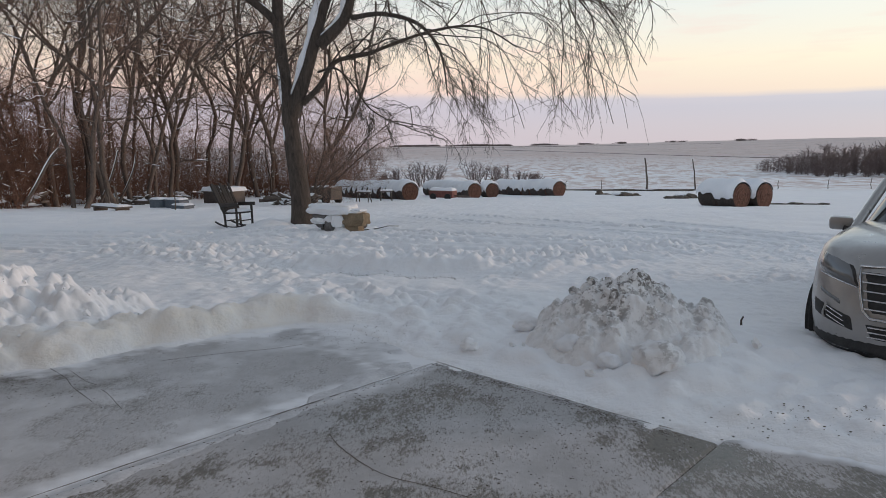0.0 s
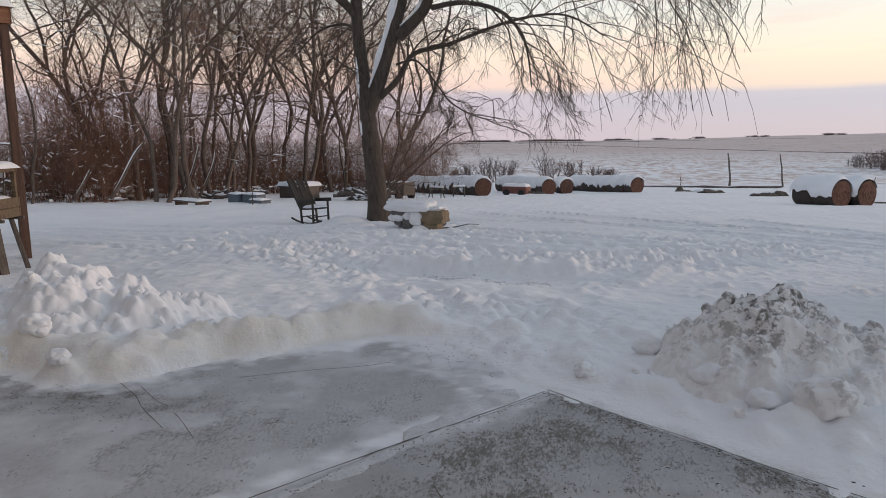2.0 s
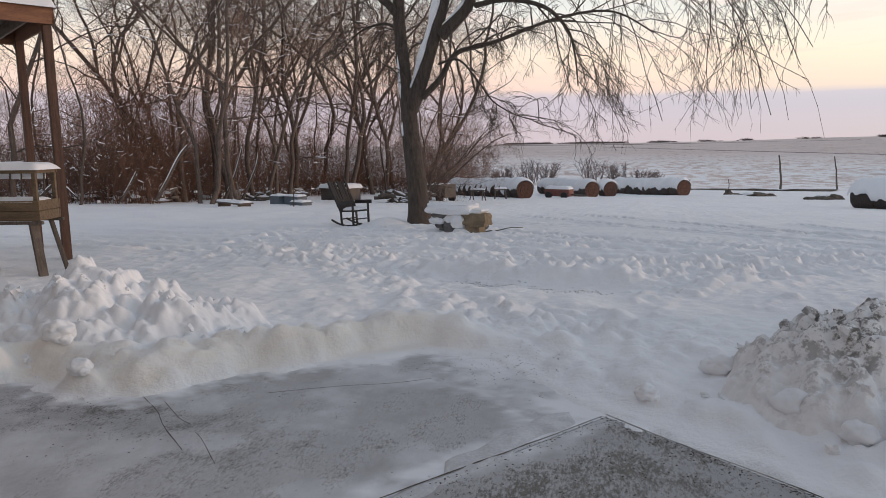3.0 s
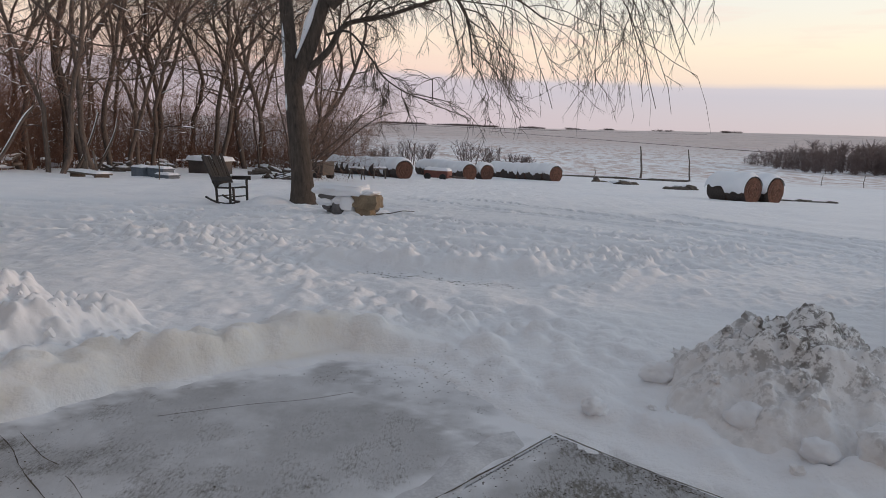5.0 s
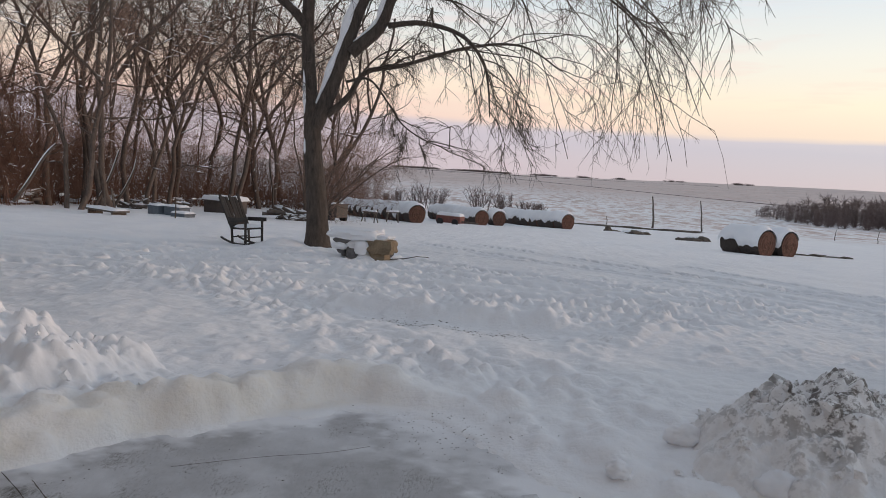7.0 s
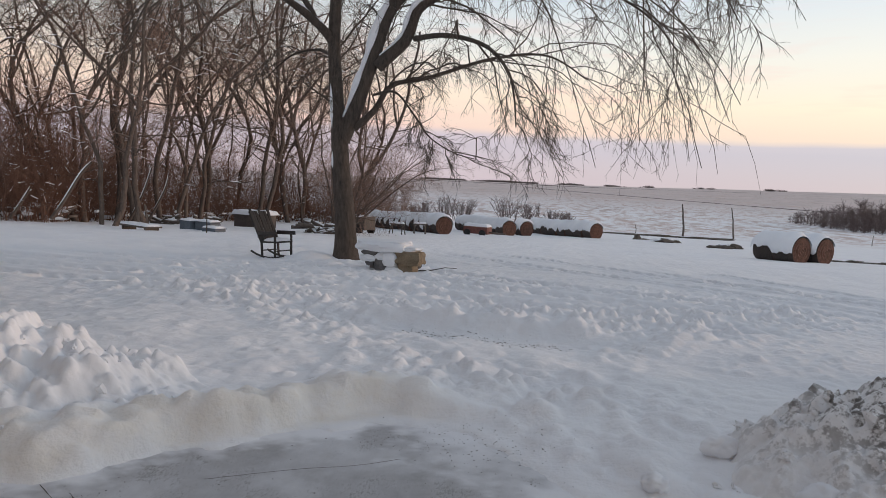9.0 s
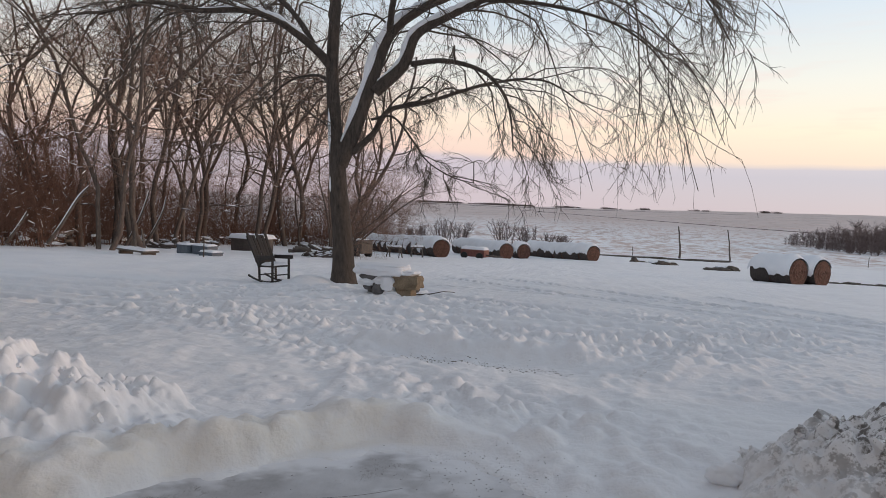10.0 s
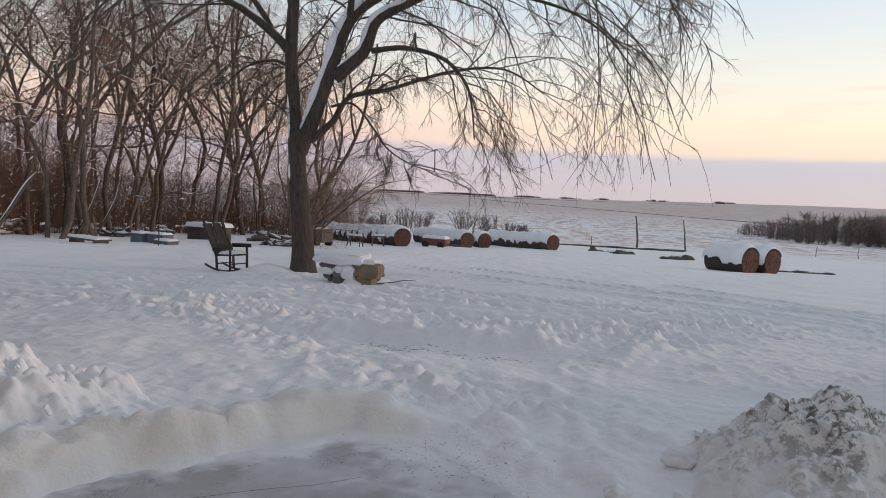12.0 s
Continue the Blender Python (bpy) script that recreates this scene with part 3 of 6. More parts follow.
def pile(name, cx, cy, rx, ry, height, mat, seed, shape, label, clods, clod_mat=None):
    """A shovelled heap: a height sheet with ridged lumps, and clods on it."""
    root = thing(name, (cx, cy, 0), 0, label, "snow pile")
    n = 230
    xs, ys = np.linspace(-rx * 1.25, rx * 1.25, n), np.linspace(-ry * 1.25, ry * 1.25, n)
    gx, gy = np.meshgrid(xs, ys)

    def top(px, py):
        wx, wy = px + cx, py + cy
        r = np.hypot(px / rx, py / ry) + 0.30 * (fbm(wx * 1.3, wy * 1.3, 3, seed) - 0.5)
        body = height * shape(r)
        lum = (fbm(wx * 2.6 + 0.6 * wy, wy * 2.6 - 0.5 * wx, 3, seed + 9) - 0.5) * 0.34 + 0.11 * (domes(wx * 3.0, wy * 3.0, seed + 5, 0.9) - 0.4) + 0.10 * (domes(wx * 6.3 + wy, wy * 6.3, seed + 7, 0.85) - 0.3) + 0.055 * domes(wx * 13, wy * 13, seed + 11, 0.8) + 0.02 * (fbm(wx * 30, wy * 30, 2, seed + 13) - 0.5)
        return body + lum * smooth(1.15, 0.65, r) - 0.14 * smooth(0.9, 1.15, r), r

    zz, rr = top(gx, gy)
    ground_z = snow_height(gx + cx, gy + cy)
    zz = np.where(rr > 1.12, ground_z - 0.08, np.maximum(zz, -0.05))
    child("mound", grid_mesh("mound", xs, ys, zz, mat), root)
    rng = random.Random(seed)
    for k in range(clods):
        a, q = rng.uniform(0, 2 * math.pi), rng.uniform(0.15, 1.12)
        px, py = q * rx * math.cos(a), q * ry * math.sin(a)
        z = max(float(top(np.array([px]), np.array([py]))[0][0]), height_at(px + cx, py + cy) if q > 0.9 else 0)
        s = 0.012 + 0.045 * rng.random() ** 3
        bm = bmesh.new()
        lump(bm, Matrix.Translation((px, py, z + s * 0.35)) @ pose(0, 0, 0, rng.uniform(0, 90), rng.uniform(0, 90), 0).to_3x3().to_4x4() @ Matrix.Diagonal((s * 1.2, s, s * 0.8, 1)), k + seed, 2, 0.85, 2.2)
        part("clod", bm, clod_mat or mat, root)
    return root


pile("snow_pile", -4.75, 6.35, 1.8, 1.2, 0.60, SNOW, 5, lambda r: np.clip(1.05 - r, 0, 1) ** 0.9, "tall heap of clean shovelled snow with crumbly lumps", 60)
pile("snow_pile", 1.75, 6.15, 1.04, 0.98, 0.74, DIRTY, 23, lambda r: np.clip(1.02 - r, 0, 1) ** 0.85, "dirty shovelled snow heap mixed with earth and gravel", 70)


def snow_boulder(x, y, s, seed, mat):
    bm = bmesh.new()
    lump(bm, Matrix.Diagonal((s * 1.15, s, s * 0.85, 1)), seed, 4, 0.30, 1.5)
    lump(bm, Matrix.Translation((s * 0.7, -s * 0.3, -s * 0.35)) @ Matrix.Diagonal((s * 0.6, s * 0.55, s * 0.45, 1)), seed + 3, 3, 0.35, 1.8)
    me = bpy.data.meshes.new("snow_boulder")
    bm.to_mesh(me)
    bm.free()
    me.polygons.foreach_set("use_smooth", [True] * len(me.polygons))
    me.materials.append(mat)
    ob = new("snow_boulder", me)
    ob.matrix_world = pose(x, y, height_at(x, y) + s * 0.42)
    return tagged(ob, "hard rounded lump of shovelled snow at the heap's foot", "snow lump", "snow lumps")


for x, y, s, seed in ((1.84, 5.22, 0.17, 1), (1.22, 5.62, 0.12, 2), (1.48, 5.30, 0.09, 3), (0.33, 5.78, 0.07, 4), (2.3, 5.55, 0.10, 5), (0.85, 6.35, 0.10, 6)):
    snow_boulder(x, y, s, seed, DIRTY if s > 0.15 else SNOW)
for x, y, s, seed in ((-3.66, 5.06, 0.075, 7), (-4.75, 5.6, 0.12, 8), (-4.2, 5.45, 0.11, 10), (-5.3, 5.5, 0.14, 11)):
    snow_boulder(x, y, s, seed, SNOW)

# ---- trees ----


def grow(lines, start, way, length, radius, level, spec, rng):
    """One limb and all that grows from it. spec: a row for each level (steps, wander, lift, children, child length, child angle, sides)."""
    steps, wander, lift, kids, short, spreadang, sides = spec[level]
    p, d = Vector(start), Vector(way).normalized()
    pts, rad = [p.copy()], [radius]
    tip = radius * (0.35 if level == 0 else 0.25)
    for k in range(steps):
        d = (d + Vector((rng.gauss(0, wander), rng.gauss(0, wander), rng.gauss(0, wander) + lift))).normalized()
        p = p + d * (length / steps)
        pts.append(p.copy())
        rad.append(radius + (tip - radius) * (k + 1) / steps)
    lines[level].append((pts, rad, sides))
    if level + 1 >= len(spec):
        return
    for k in range(kids):
        f = (0.17 if level == 0 else 0.15) + (0.81 if level == 0 else 0.83) * (k + rng.random()) / kids
        i = min(int(f * steps), steps - 1)
        q = pts[i].lerp(pts[i + 1], f * steps - i)
        axis = (pts[i + 1] - pts[i]).normalized()
        side = axis.cross(Vector((rng.gauss(0, 1), rng.gauss(0, 1), rng.gauss(0, 1)))).normalized()
        ang = radians(spreadang * rng.uniform(0.6, 1.3))
        w = axis * math.cos(ang) + side * math.sin(ang)
        r = (rad[i] + (rad[i + 1] - rad[i]) * (f * steps - i)) * rng.uniform(0.26, 0.44)
        grow(lines, q, w, length * short * rng.uniform(0.65, 1.25) * (1.15 - 0.55 * f), max(r, (0.006, 0.013, 0.0065, 0.004)[level + 1]), level + 1, spec, rng)


WOODS_SPEC = [(12, 0.15, 0.03, 13, 0.38, 55, 6), (8, 0.26, 0.04, 7, 0.46, 52, 4), (5, 0.30, 0.03, 8, 0.58, 50, 3), (2, 0.30, 0.02, 0, 0, 0, 3)]


def bare_tree(seed, height, radius, lean):
    """A leafless tree at the origin: trunk with main limbs, and a crown of twigs."""
    rng = random.Random(seed)
    lines = [[], [], [], []]
    grow(lines, (0, 0, -0.4), (lean[0], lean[1], 1), height, radius, 0, WOODS_SPEC, rng)
    stem = lines[0][0]
    for fork in range(rng.choice((0, 1, 1, 2))):
        i = rng.choice((4, 5, 6))
        grow(lines, stem[0][i], (rng.choice((-1, 1)) * rng.uniform(0.35, 0.65), rng.uniform(-0.5, 0.5), 1), height * 0.62, stem[1][i] * 0.72, 0, WOODS_SPEC, rng)
    root = thing("tree", (0, 0, 0), 0, "tall leafless hardwood at the edge of the woods", "tree", "trees of the woods")
    child("trunk", tubes_mesh("trunk", lines[0] + lines[1], WOOD_BARK), root)
    child("crown", tubes_mesh("crown", lines[2] + lines[3], WOOD_TWIG), root)
    # snow caught along the flatter limbs
    caught = []
    for pts, rad, _ in lines[1] + lines[2]:
        for a, b, r in zip(pts, pts[1:], rad):
            t = (b - a).normalized()
            if abs(t.z) < 0.5 and rng.random() < 0.10:
                up = Vector((0, 0, r * 0.9 + 0.008))
                w = min(0.05, r * 0.9 + 0.010)
                caught.append(((a + up, a.lerp(b, 0.3) + up, a.lerp(b, 0.7) + up, b + up), (0.004, w, w * 0.8, 0.004), 4))
    tagged(child("snow_ridge", tubes_mesh("snow_ridge", caught, SNOW), root), "snow caught along the limbs", kind="stuff")
    return root


def plant_woods():
    rng = random.Random(7)
    kinds = [(11, 15.5, 0.15, (0.02, 0.0)), (12, 17.5, 0.18, (-0.08, 0.05)), (13, 14.0, 0.11, (0.06, -0.05)), (14, 16.5, 0.16, (0.14, 0.0)), (15, 14.5, 0.13, (-0.06, 0.08)), (16, 11.0, 0.08, (0.08, 0.05))]
    models = [bare_tree(*k) for k in kinds]
    edge = [(-46, 17), (-33, 23), (-21, 27.5), (-20.5, 30), (-23.5, 38), (-25, 45), (-25.5, 56), (-22, 64), (-17.5, 72)]
    spots = []
    for (ax, ay), (bx, by) in zip(edge, edge[1:]):
        length = math.hypot(bx - ax, by - ay)
        nx, ny = -(by - ay) / length, (bx - ax) / length
        if nx > 0:
            nx, ny = -nx, -ny
        near = by < 30 and bx < -20.6
        for row, (off, gap) in enumerate(((0.4, 4.8), (6.0, 11.0)) if near else (((0.4, 4.2), (4.5, 8.5)) if by < 47 else ((0.4, 2.8), (4.0, 3.8), (8, 5.0)))):
            k = 0
            while k * gap < length:
                f = (k + rng.random() * 0.8) * gap / length
                o = off + rng.uniform(-1.2, 1.6)
                spots.append((ax + (bx - ax) * f + nx * o, ay + (by - ay) * f + ny * o))
                k += 1
    used = set()
    for x, y in spots:
        if math.hypot(x + 0.4, y - 1.7) > 105:
            continue
        i = rng.randrange(len(models))
        s = rng.uniform(0.85, 1.15) * (1.0 if y < 38 else 1.2 if y < 46 else 1.42)
        m = pose(x, y, height_at(x, y), 0, 0, rng.uniform(0, 360))
        if i in used:
            ob = copy_thing(models[i], m)
        else:
            ob = models[i]
            ob.matrix_world = m
            used.add(i)
        ob.scale = (s, s, s)


plant_woods()


def brushwood():
    """Thicket of saplings and brambles under the woods."""
    rng = random.Random(3)
    lines = []
    edge = [(-48, 17), (-33, 24), (-21.5, 29), (-24.5, 38), (-26, 45), (-26, 56), (-22.5, 64), (-17.5, 72), (-14, 79)]
    for k in range(4600):
        i = min(int(rng.random() * (len(edge) - 1)), len(edge) - 2)
        f, deep = rng.random(), abs(rng.gauss(0, 5.0)) + 0.5
        x = edge[i][0] + (edge[i + 1][0] - edge[i][0]) * f - deep * (0.5 if i < 2 else 1.0)
        y = edge[i][1] + (edge[i + 1][1] - edge[i][1]) * f + deep * (0.9 if i < 2 else 0.2)
        z = float(np.interp(y, BASE_Y, BASE_Z))
        h = 1.4 + 7.2 * rng.random() ** 1.4
        d = Vector((rng.gauss(0, 0.2), rng.gauss(0, 0.2), 1)).normalized()
        p = Vector((x, y, z - 0.1))
        pts = [p]
        for s in range(3):
            d = (d + Vector((rng.gauss(0, 0.16), rng.gauss(0, 0.16), -0.03))).normalized()
            p = p + d * h / 3
            pts.append(p)
        r = rng.uniform(0.010, 0.022)
        lines.append((pts, (r, r * 0.8, r * 0.6, r * 0.3), 3))
        for j in range(12):
            q = pts[1].lerp(pts[3], rng.random()) if j > 1 else pts[0].lerp(pts[1], 0.4 + 0.6 * rng.random())
            w = Vector((rng.gauss(0, 0.7), rng.gauss(0, 0.7), rng.uniform(0.1, 0.9))).normalized()
            e = q + w * rng.uniform(0.4, 1.1)
            lines.append(((q, e), (r * 0.55, r * 0.28), 3))
    flakes = []
    for k in range(0, len(lines), 9):
        pts, rr, _ = lines[k]
        if rng.random() < 0.45:
            a = Vector(pts[0]).lerp(Vector(pts[1]), rng.random())
            w = (Vector(pts[1]) - Vector(pts[0])).normalized() * rng.uniform(0.05, 0.22)
            s = rng.uniform(0.010, 0.026)
            flakes.append(((a - w, a - w * 0.5, a + w * 0.5, a + w), (0.004, s, s * 0.9, 0.004), 4))
    for k in range(420):
        i = min(int(rng.random() * (len(edge) - 1)), len(edge) - 2)
        f, deep = rng.random(), abs(rng.gauss(0, 5.0)) + 0.3
        x = edge[i][0] + (edge[i + 1][0] - edge[i][0]) * f - deep * (0.5 if i < 2 else 1.0)
        y = edge[i][1] + (edge[i + 1][1] - edge[i][1]) * f + deep * (0.9 if i < 2 else 0.2)
        z = float(np.interp(y, BASE_Y, BASE_Z)) + rng.uniform(0.0, 0.8)
        w, s = Vector((rng.gauss(0, 0.3), rng.gauss(0, 0.15), rng.gauss(0, 0.06))), rng.uniform(0.05, 0.14)
        a = Vector((x, y, z))
        flakes.append(((a - w, a - w * 0.5, a + w * 0.5, a + w), (0.01, s, s * 0.8, 0.01), 6))
    tagged(new("snow_tufts", tubes_mesh("snow_tufts", flakes, SNOW)), "tufts of snow caught in the brush", "snow", kind="stuff")
    return tagged(new("brushwood", tubes_mesh("brushwood", lines, BRUSH)), "reddish-brown thicket of saplings and brambles under the woods", "brushwood", kind="stuff")


brushwood()


def limb_path(points, steps=6):
    """A smooth line through given points."""
    p = [Vector(q) for q in points]
    out = []
    for i in range(len(p) - 1):
        a, b, c, d = p[max(i - 1, 0)], p[i], p[i + 1], p[min(i + 2, len(p) - 1)]
        for k in range(steps):
            t = k / steps
            out.append(0.5 * ((2 * b) + (c - a) * t + (2 * a - 5 * b + 4 * c - d) * t * t + (3 * b - a - 3 * c + d) * t ** 3))
    out.append(p[-1])
    return out


def willow():
    rng = random.Random(21)
    root = thing("willow_tree", (-5.72, 20.0, -0.55), 0, "old leafless willow with drooping twigs and snow on its limbs", "tree")
    o = Vector((-5.72, 20.0, -0.55))
    limbs = [
        # trunk, leaders and great limbs: points, start and end radius
        ([(-5.62, 20, -0.6), (-5.68, 20, 0.6), (-5.84, 20, 1.9), (-5.93, 20, 3.0), (-6.0, 20, 3.6), (-6.15, 20, 5.4), (-6.11, 20, 7.2), (-6.2, 20.2, 9.0), (-6.0, 20.3, 11.0)], 0.34, 0.10),
        ([(-5.85, 20, 2.75), (-5.5, 20, 3.6), (-5.1, 20, 4.8), (-4.6, 20, 6.25), (-3.9, 20.5, 7.06), (-3.1, 21, 7.6), (-1.4, 21.8, 8.6), (0.5, 22.4, 8.9), (2.2, 22.6, 8.0)], 0.24, 0.05),
        ([(-4.95, 20, 4.75), (-4.19, 20, 5.46), (-3.86, 20, 6.28), (-3.05, 20, 6.76), (-2.15, 20, 7.2), (-0.6, 19.6, 7.9), (1.2, 19.2, 8.2), (2.6, 19.2, 7.7), (3.7, 19.3, 6.8)], 0.19, 0.035),
        ([(-6.12, 20, 5.3), (-6.5, 19.7, 5.75), (-7.32, 19.0, 6.34), (-8.2, 18.8, 6.55), (-9.23, 18.5, 6.45), (-10.2, 18, 6.5), (-11.4, 17.6, 6.1)], 0.15, 0.04),
        ([(-6.5, 19.7, 5.75), (-7.1, 19.9, 6.6), (-7.9, 20.2, 7.3), (-9.2, 20.6, 7.7), (-10.6, 21, 7.2)], 0.10, 0.03),
        ([(-3.95, 20, 5.5), (-3.0, 19.5, 5.5), (-1.97, 19, 5.16), (-1.4, 19, 4.6), (-1.2, 19, 4.0), (-1.1, 19, 3.2)], 0.085, 0.015),
        ([(-5.5, 20, 3.1), (-4.96, 20, 3.6), (-4.62, 20.5, 4.33), (-3.66, 21, 4.65), (-1.92, 22, 5.4), (-0.4, 22.6, 5.6), (0.8, 23, 5.0)], 0.11, 0.02),
        ([(-5.0, 20, 4.0), (-4.3, 19.5, 4.02), (-3.7, 19.2, 3.4), (-3.26, 19, 2.87), (-2.6, 18.7, 2.5), (-2.0, 18.5, 2.35)], 0.04, 0.010),
        ([(-4.6, 20, 6.25), (-4.2, 19.0, 7.2), (-3.0, 18.0, 8.0), (-1.0, 17.4, 8.2), (0.8, 17.2, 7.4)], 0.10, 0.03),
        ([(-6.1, 20, 7.0), (-6.9, 20.4, 8.0), (-8.2, 21, 8.6), (-9.4, 21.6, 8.2)], 0.10, 0.03),
        ([(-2.15, 20, 7.2), (-0.5, 20.4, 7.2), (1.2, 20.8, 6.9), (2.3, 21, 6.3), (3.0, 21, 5.5)], 0.07, 0.018),
        ([(-0.6, 19.6, 7.9), (1.6, 20.2, 8.9), (3.2, 20.6, 9.0), (4.6, 20.6, 8.3), (5.6, 20.4, 7.5)], 0.07, 0.015),
        ([(-6.2, 20, 5.0), (-6.9, 20.8, 5.3), (-7.9, 21.4, 5.2), (-8.8, 21.8, 4.6)], 0.06, 0.015),
        ([(1.2, 19.2, 8.2), (2.4, 18.6, 7.6), (3.2, 18.4, 6.7), (3.8, 18.2, 5.6)], 0.05, 0.012),
    ]
    heavy, fine = [], []
    snow_lines = []

    def hang(start, way, length, r, depth):
        """A whip that arches out and down, splitting at narrow angles."""
        steps = (11, 6, 3)[depth]
        p, d, pts = start.copy(), way.copy(), [start.copy()]
        left = start.x < -6.3
        droop = rng.uniform(0.10, 0.20) * (0.7 if left else 1.0) * (1.0, 1.4, 1.6)[depth]
        edge_x = 4.1 + 0.9 * rng.random()
        floor = (1.75 if p.x > -4 else 3.2) + 0.45 * math.sin(p.x * 2.3) + rng.gauss(0, 0.4)
        for s in range(steps):
            d = (d + Vector((rng.gauss(0, 0.19), rng.gauss(0, 0.19), rng.gauss(0, 0.15) - droop * (0.4 + s / steps)))).normalized()
            p = p + d * length / steps
            if p.z < floor or p.x > edge_x - 0.20 * (7 - p.z):
                break
            pts.append(p.copy())
        m = len(pts)
        if m < 3:
            return
        fine.append(([w - o for w in pts], [r * (1 - 0.70 * s / (m - 1)) for s in range(m)], (4, 3, 3)[depth]))
        if depth == 2:
            return
        for j in range((8, 7)[depth]):
            f = rng.uniform(0.15, 0.98) * (m - 1)
            i = min(int(f), m - 2)
            w = (pts[i + 1] - pts[i]).normalized()
            side = Vector((rng.gauss(0, 1), rng.gauss(0, 1), rng.gauss(0, 0.6))).normalized()
            hang(pts[i].lerp(pts[i + 1], f - i), (w + side * rng.uniform(0.45, 1.15)).normalized(), length * 0.46 * rng.uniform(0.5, 1.15) if depth == 0 else rng.uniform(0.15, 0.50), (0.010, 0.0062)[depth], depth + 1)

    for pts, r0, r1 in limbs:
        path = limb_path(pts)
        n = len(path)
        rad = [r0 + (r1 - r0) * (i / (n - 1)) ** 0.75 for i in range(n)]
        if r0 > 0.3:
            rad = [r * (1 + 0.30 * max(0, 1 - i / 5) ** 2) for i, r in enumerate(rad)]
        heavy.append(([p - o for p in path], rad, 12 if r0 > 0.15 else 8))
        if r0 > 0.12:
            lo, hi = (int(n * 0.05), int(n * 0.7))
            seg = [(path[i] - o, rad[i]) for i in range(lo, hi) if r0 < 0.3]
            if len(seg) > 4:
                snow_lines.append(seg)
        # whips that hang from the limb
        length = sum((path[i + 1] - path[i]).length for i in range(n - 1))
        count = int(length * (1.5 if r0 > 0.3 else 2.1 if pts[-1][0] > 2 else 2.7))
        for k in range(count):
            f = 0.25 + 0.75 * (k + rng.random()) / count
            i = min(int(f * (n - 1)), n - 2)
            q = path[i].lerp(path[i + 1], f * (n - 1) - i)
            axis = (path[i + 1] - path[i]).normalized()
            out = Vector((rng.gauss(0, 1), rng.gauss(0, 1), rng.gauss(0.4, 0.6))).normalized()
            d = (axis * 0.8 + out * 0.75).normalized()
            low = pts[-1][2] < 3.5
            ln = rng.uniform(2.0, 5.2) * (1.5 if q.x > -3 else 1.0) * (1.0 if q.z > 5.0 else 0.6) * (0.5 if low else 1.0)
            hang(q, d, ln, max(min(0.5 * rad[i], 0.030), 0.015), 0)
    child("trunk", tubes_mesh("trunk", heavy, BARK), root)
    child("crown", tubes_mesh("crown", fine, TWIG), root)
    for seg in snow_lines:
        pts = []
        for i, (p, r) in enumerate(seg):
            t = (seg[min(i + 1, len(seg) - 1)][0] - seg[max(i - 1, 0)][0]).normalized()
            up = (Vector((0, 0, 1)) - t * t.z).normalized()
            pts.append(p + up * r * 0.80 + Vector((-0.25 * r, -0.45 * r, 0)))
        m = len(pts)
        child("snow_ridge", tubes_mesh("snow_ridge", [(pts, [max(0.02, r * 0.72 * (0.6 + 0.75 * rng.random()) * math.sin(math.pi * (i + 0.4) / m)) for i, (_, r) in enumerate(seg)], 8)], SNOW), root, "snow lying along the limb")
    for zs in ((1.95, 2.1, 2.3, 2.5), (3.05, 3.4, 3.9, 4.35)):
        pts = [Vector((-6.02 - 0.06 * (z - 2), 19.86, z)) - o for z in zs]
        child("snow_ridge", tubes_mesh("snow_ridge", [(pts, (0.01, 0.06, 0.05, 0.01), 8)], SNOW), root, "snow blown against the trunk")
    return root


willow()


def leaning_tree():
    """The low spreading tree behind the willow."""
    rng = random.Random(5)
    spec = [(8, 0.14, 0.01, 14, 0.48, 50, 6), (6, 0.20, 0.0, 10, 0.46, 50, 4), (4, 0.24, -0.03, 8, 0.52, 46, 3), (2, 0.24, -0.04, 0, 0, 0, 3)]
    x, y = -12.4, 42.0
    root = thing("leaning_tree", (x, y, height_at(x, y)), 0, "low many-stemmed bare tree leaning out of the woods", "tree")
    lines = [[], [], [], []]
    for way, length, r in (((0.55, 0, 1), 8.5, 0.14), ((0.75, -0.2, 0.9), 7.5, 0.11), ((0.1, 0.3, 1), 9.0, 0.13), ((-0.4, 0, 1), 8.0, 0.12), ((0.7, 0.5, 0.8), 7.5, 0.09), ((1.0, -0.1, 0.95), 7.5, 0.08), ((0.9, 0.1, 0.9), 7.5, 0.10), ((0.35, -0.2, 1), 9.0, 0.11), ((0.8, -0.3, 0.9), 7.5, 0.06)):
        grow(lines, (rng.uniform(-0.3, 0.3), rng.uniform(-0.3, 0.3), -0.3), way, length, r * 0.62, 0, spec, rng)
    child("trunk", tubes_mesh("trunk", lines[0] + lines[1], WOOD_BARK), root)
    child("crown", tubes_mesh("crown", lines[2] + lines[3], WOOD_TWIG), root)


leaning_tree()


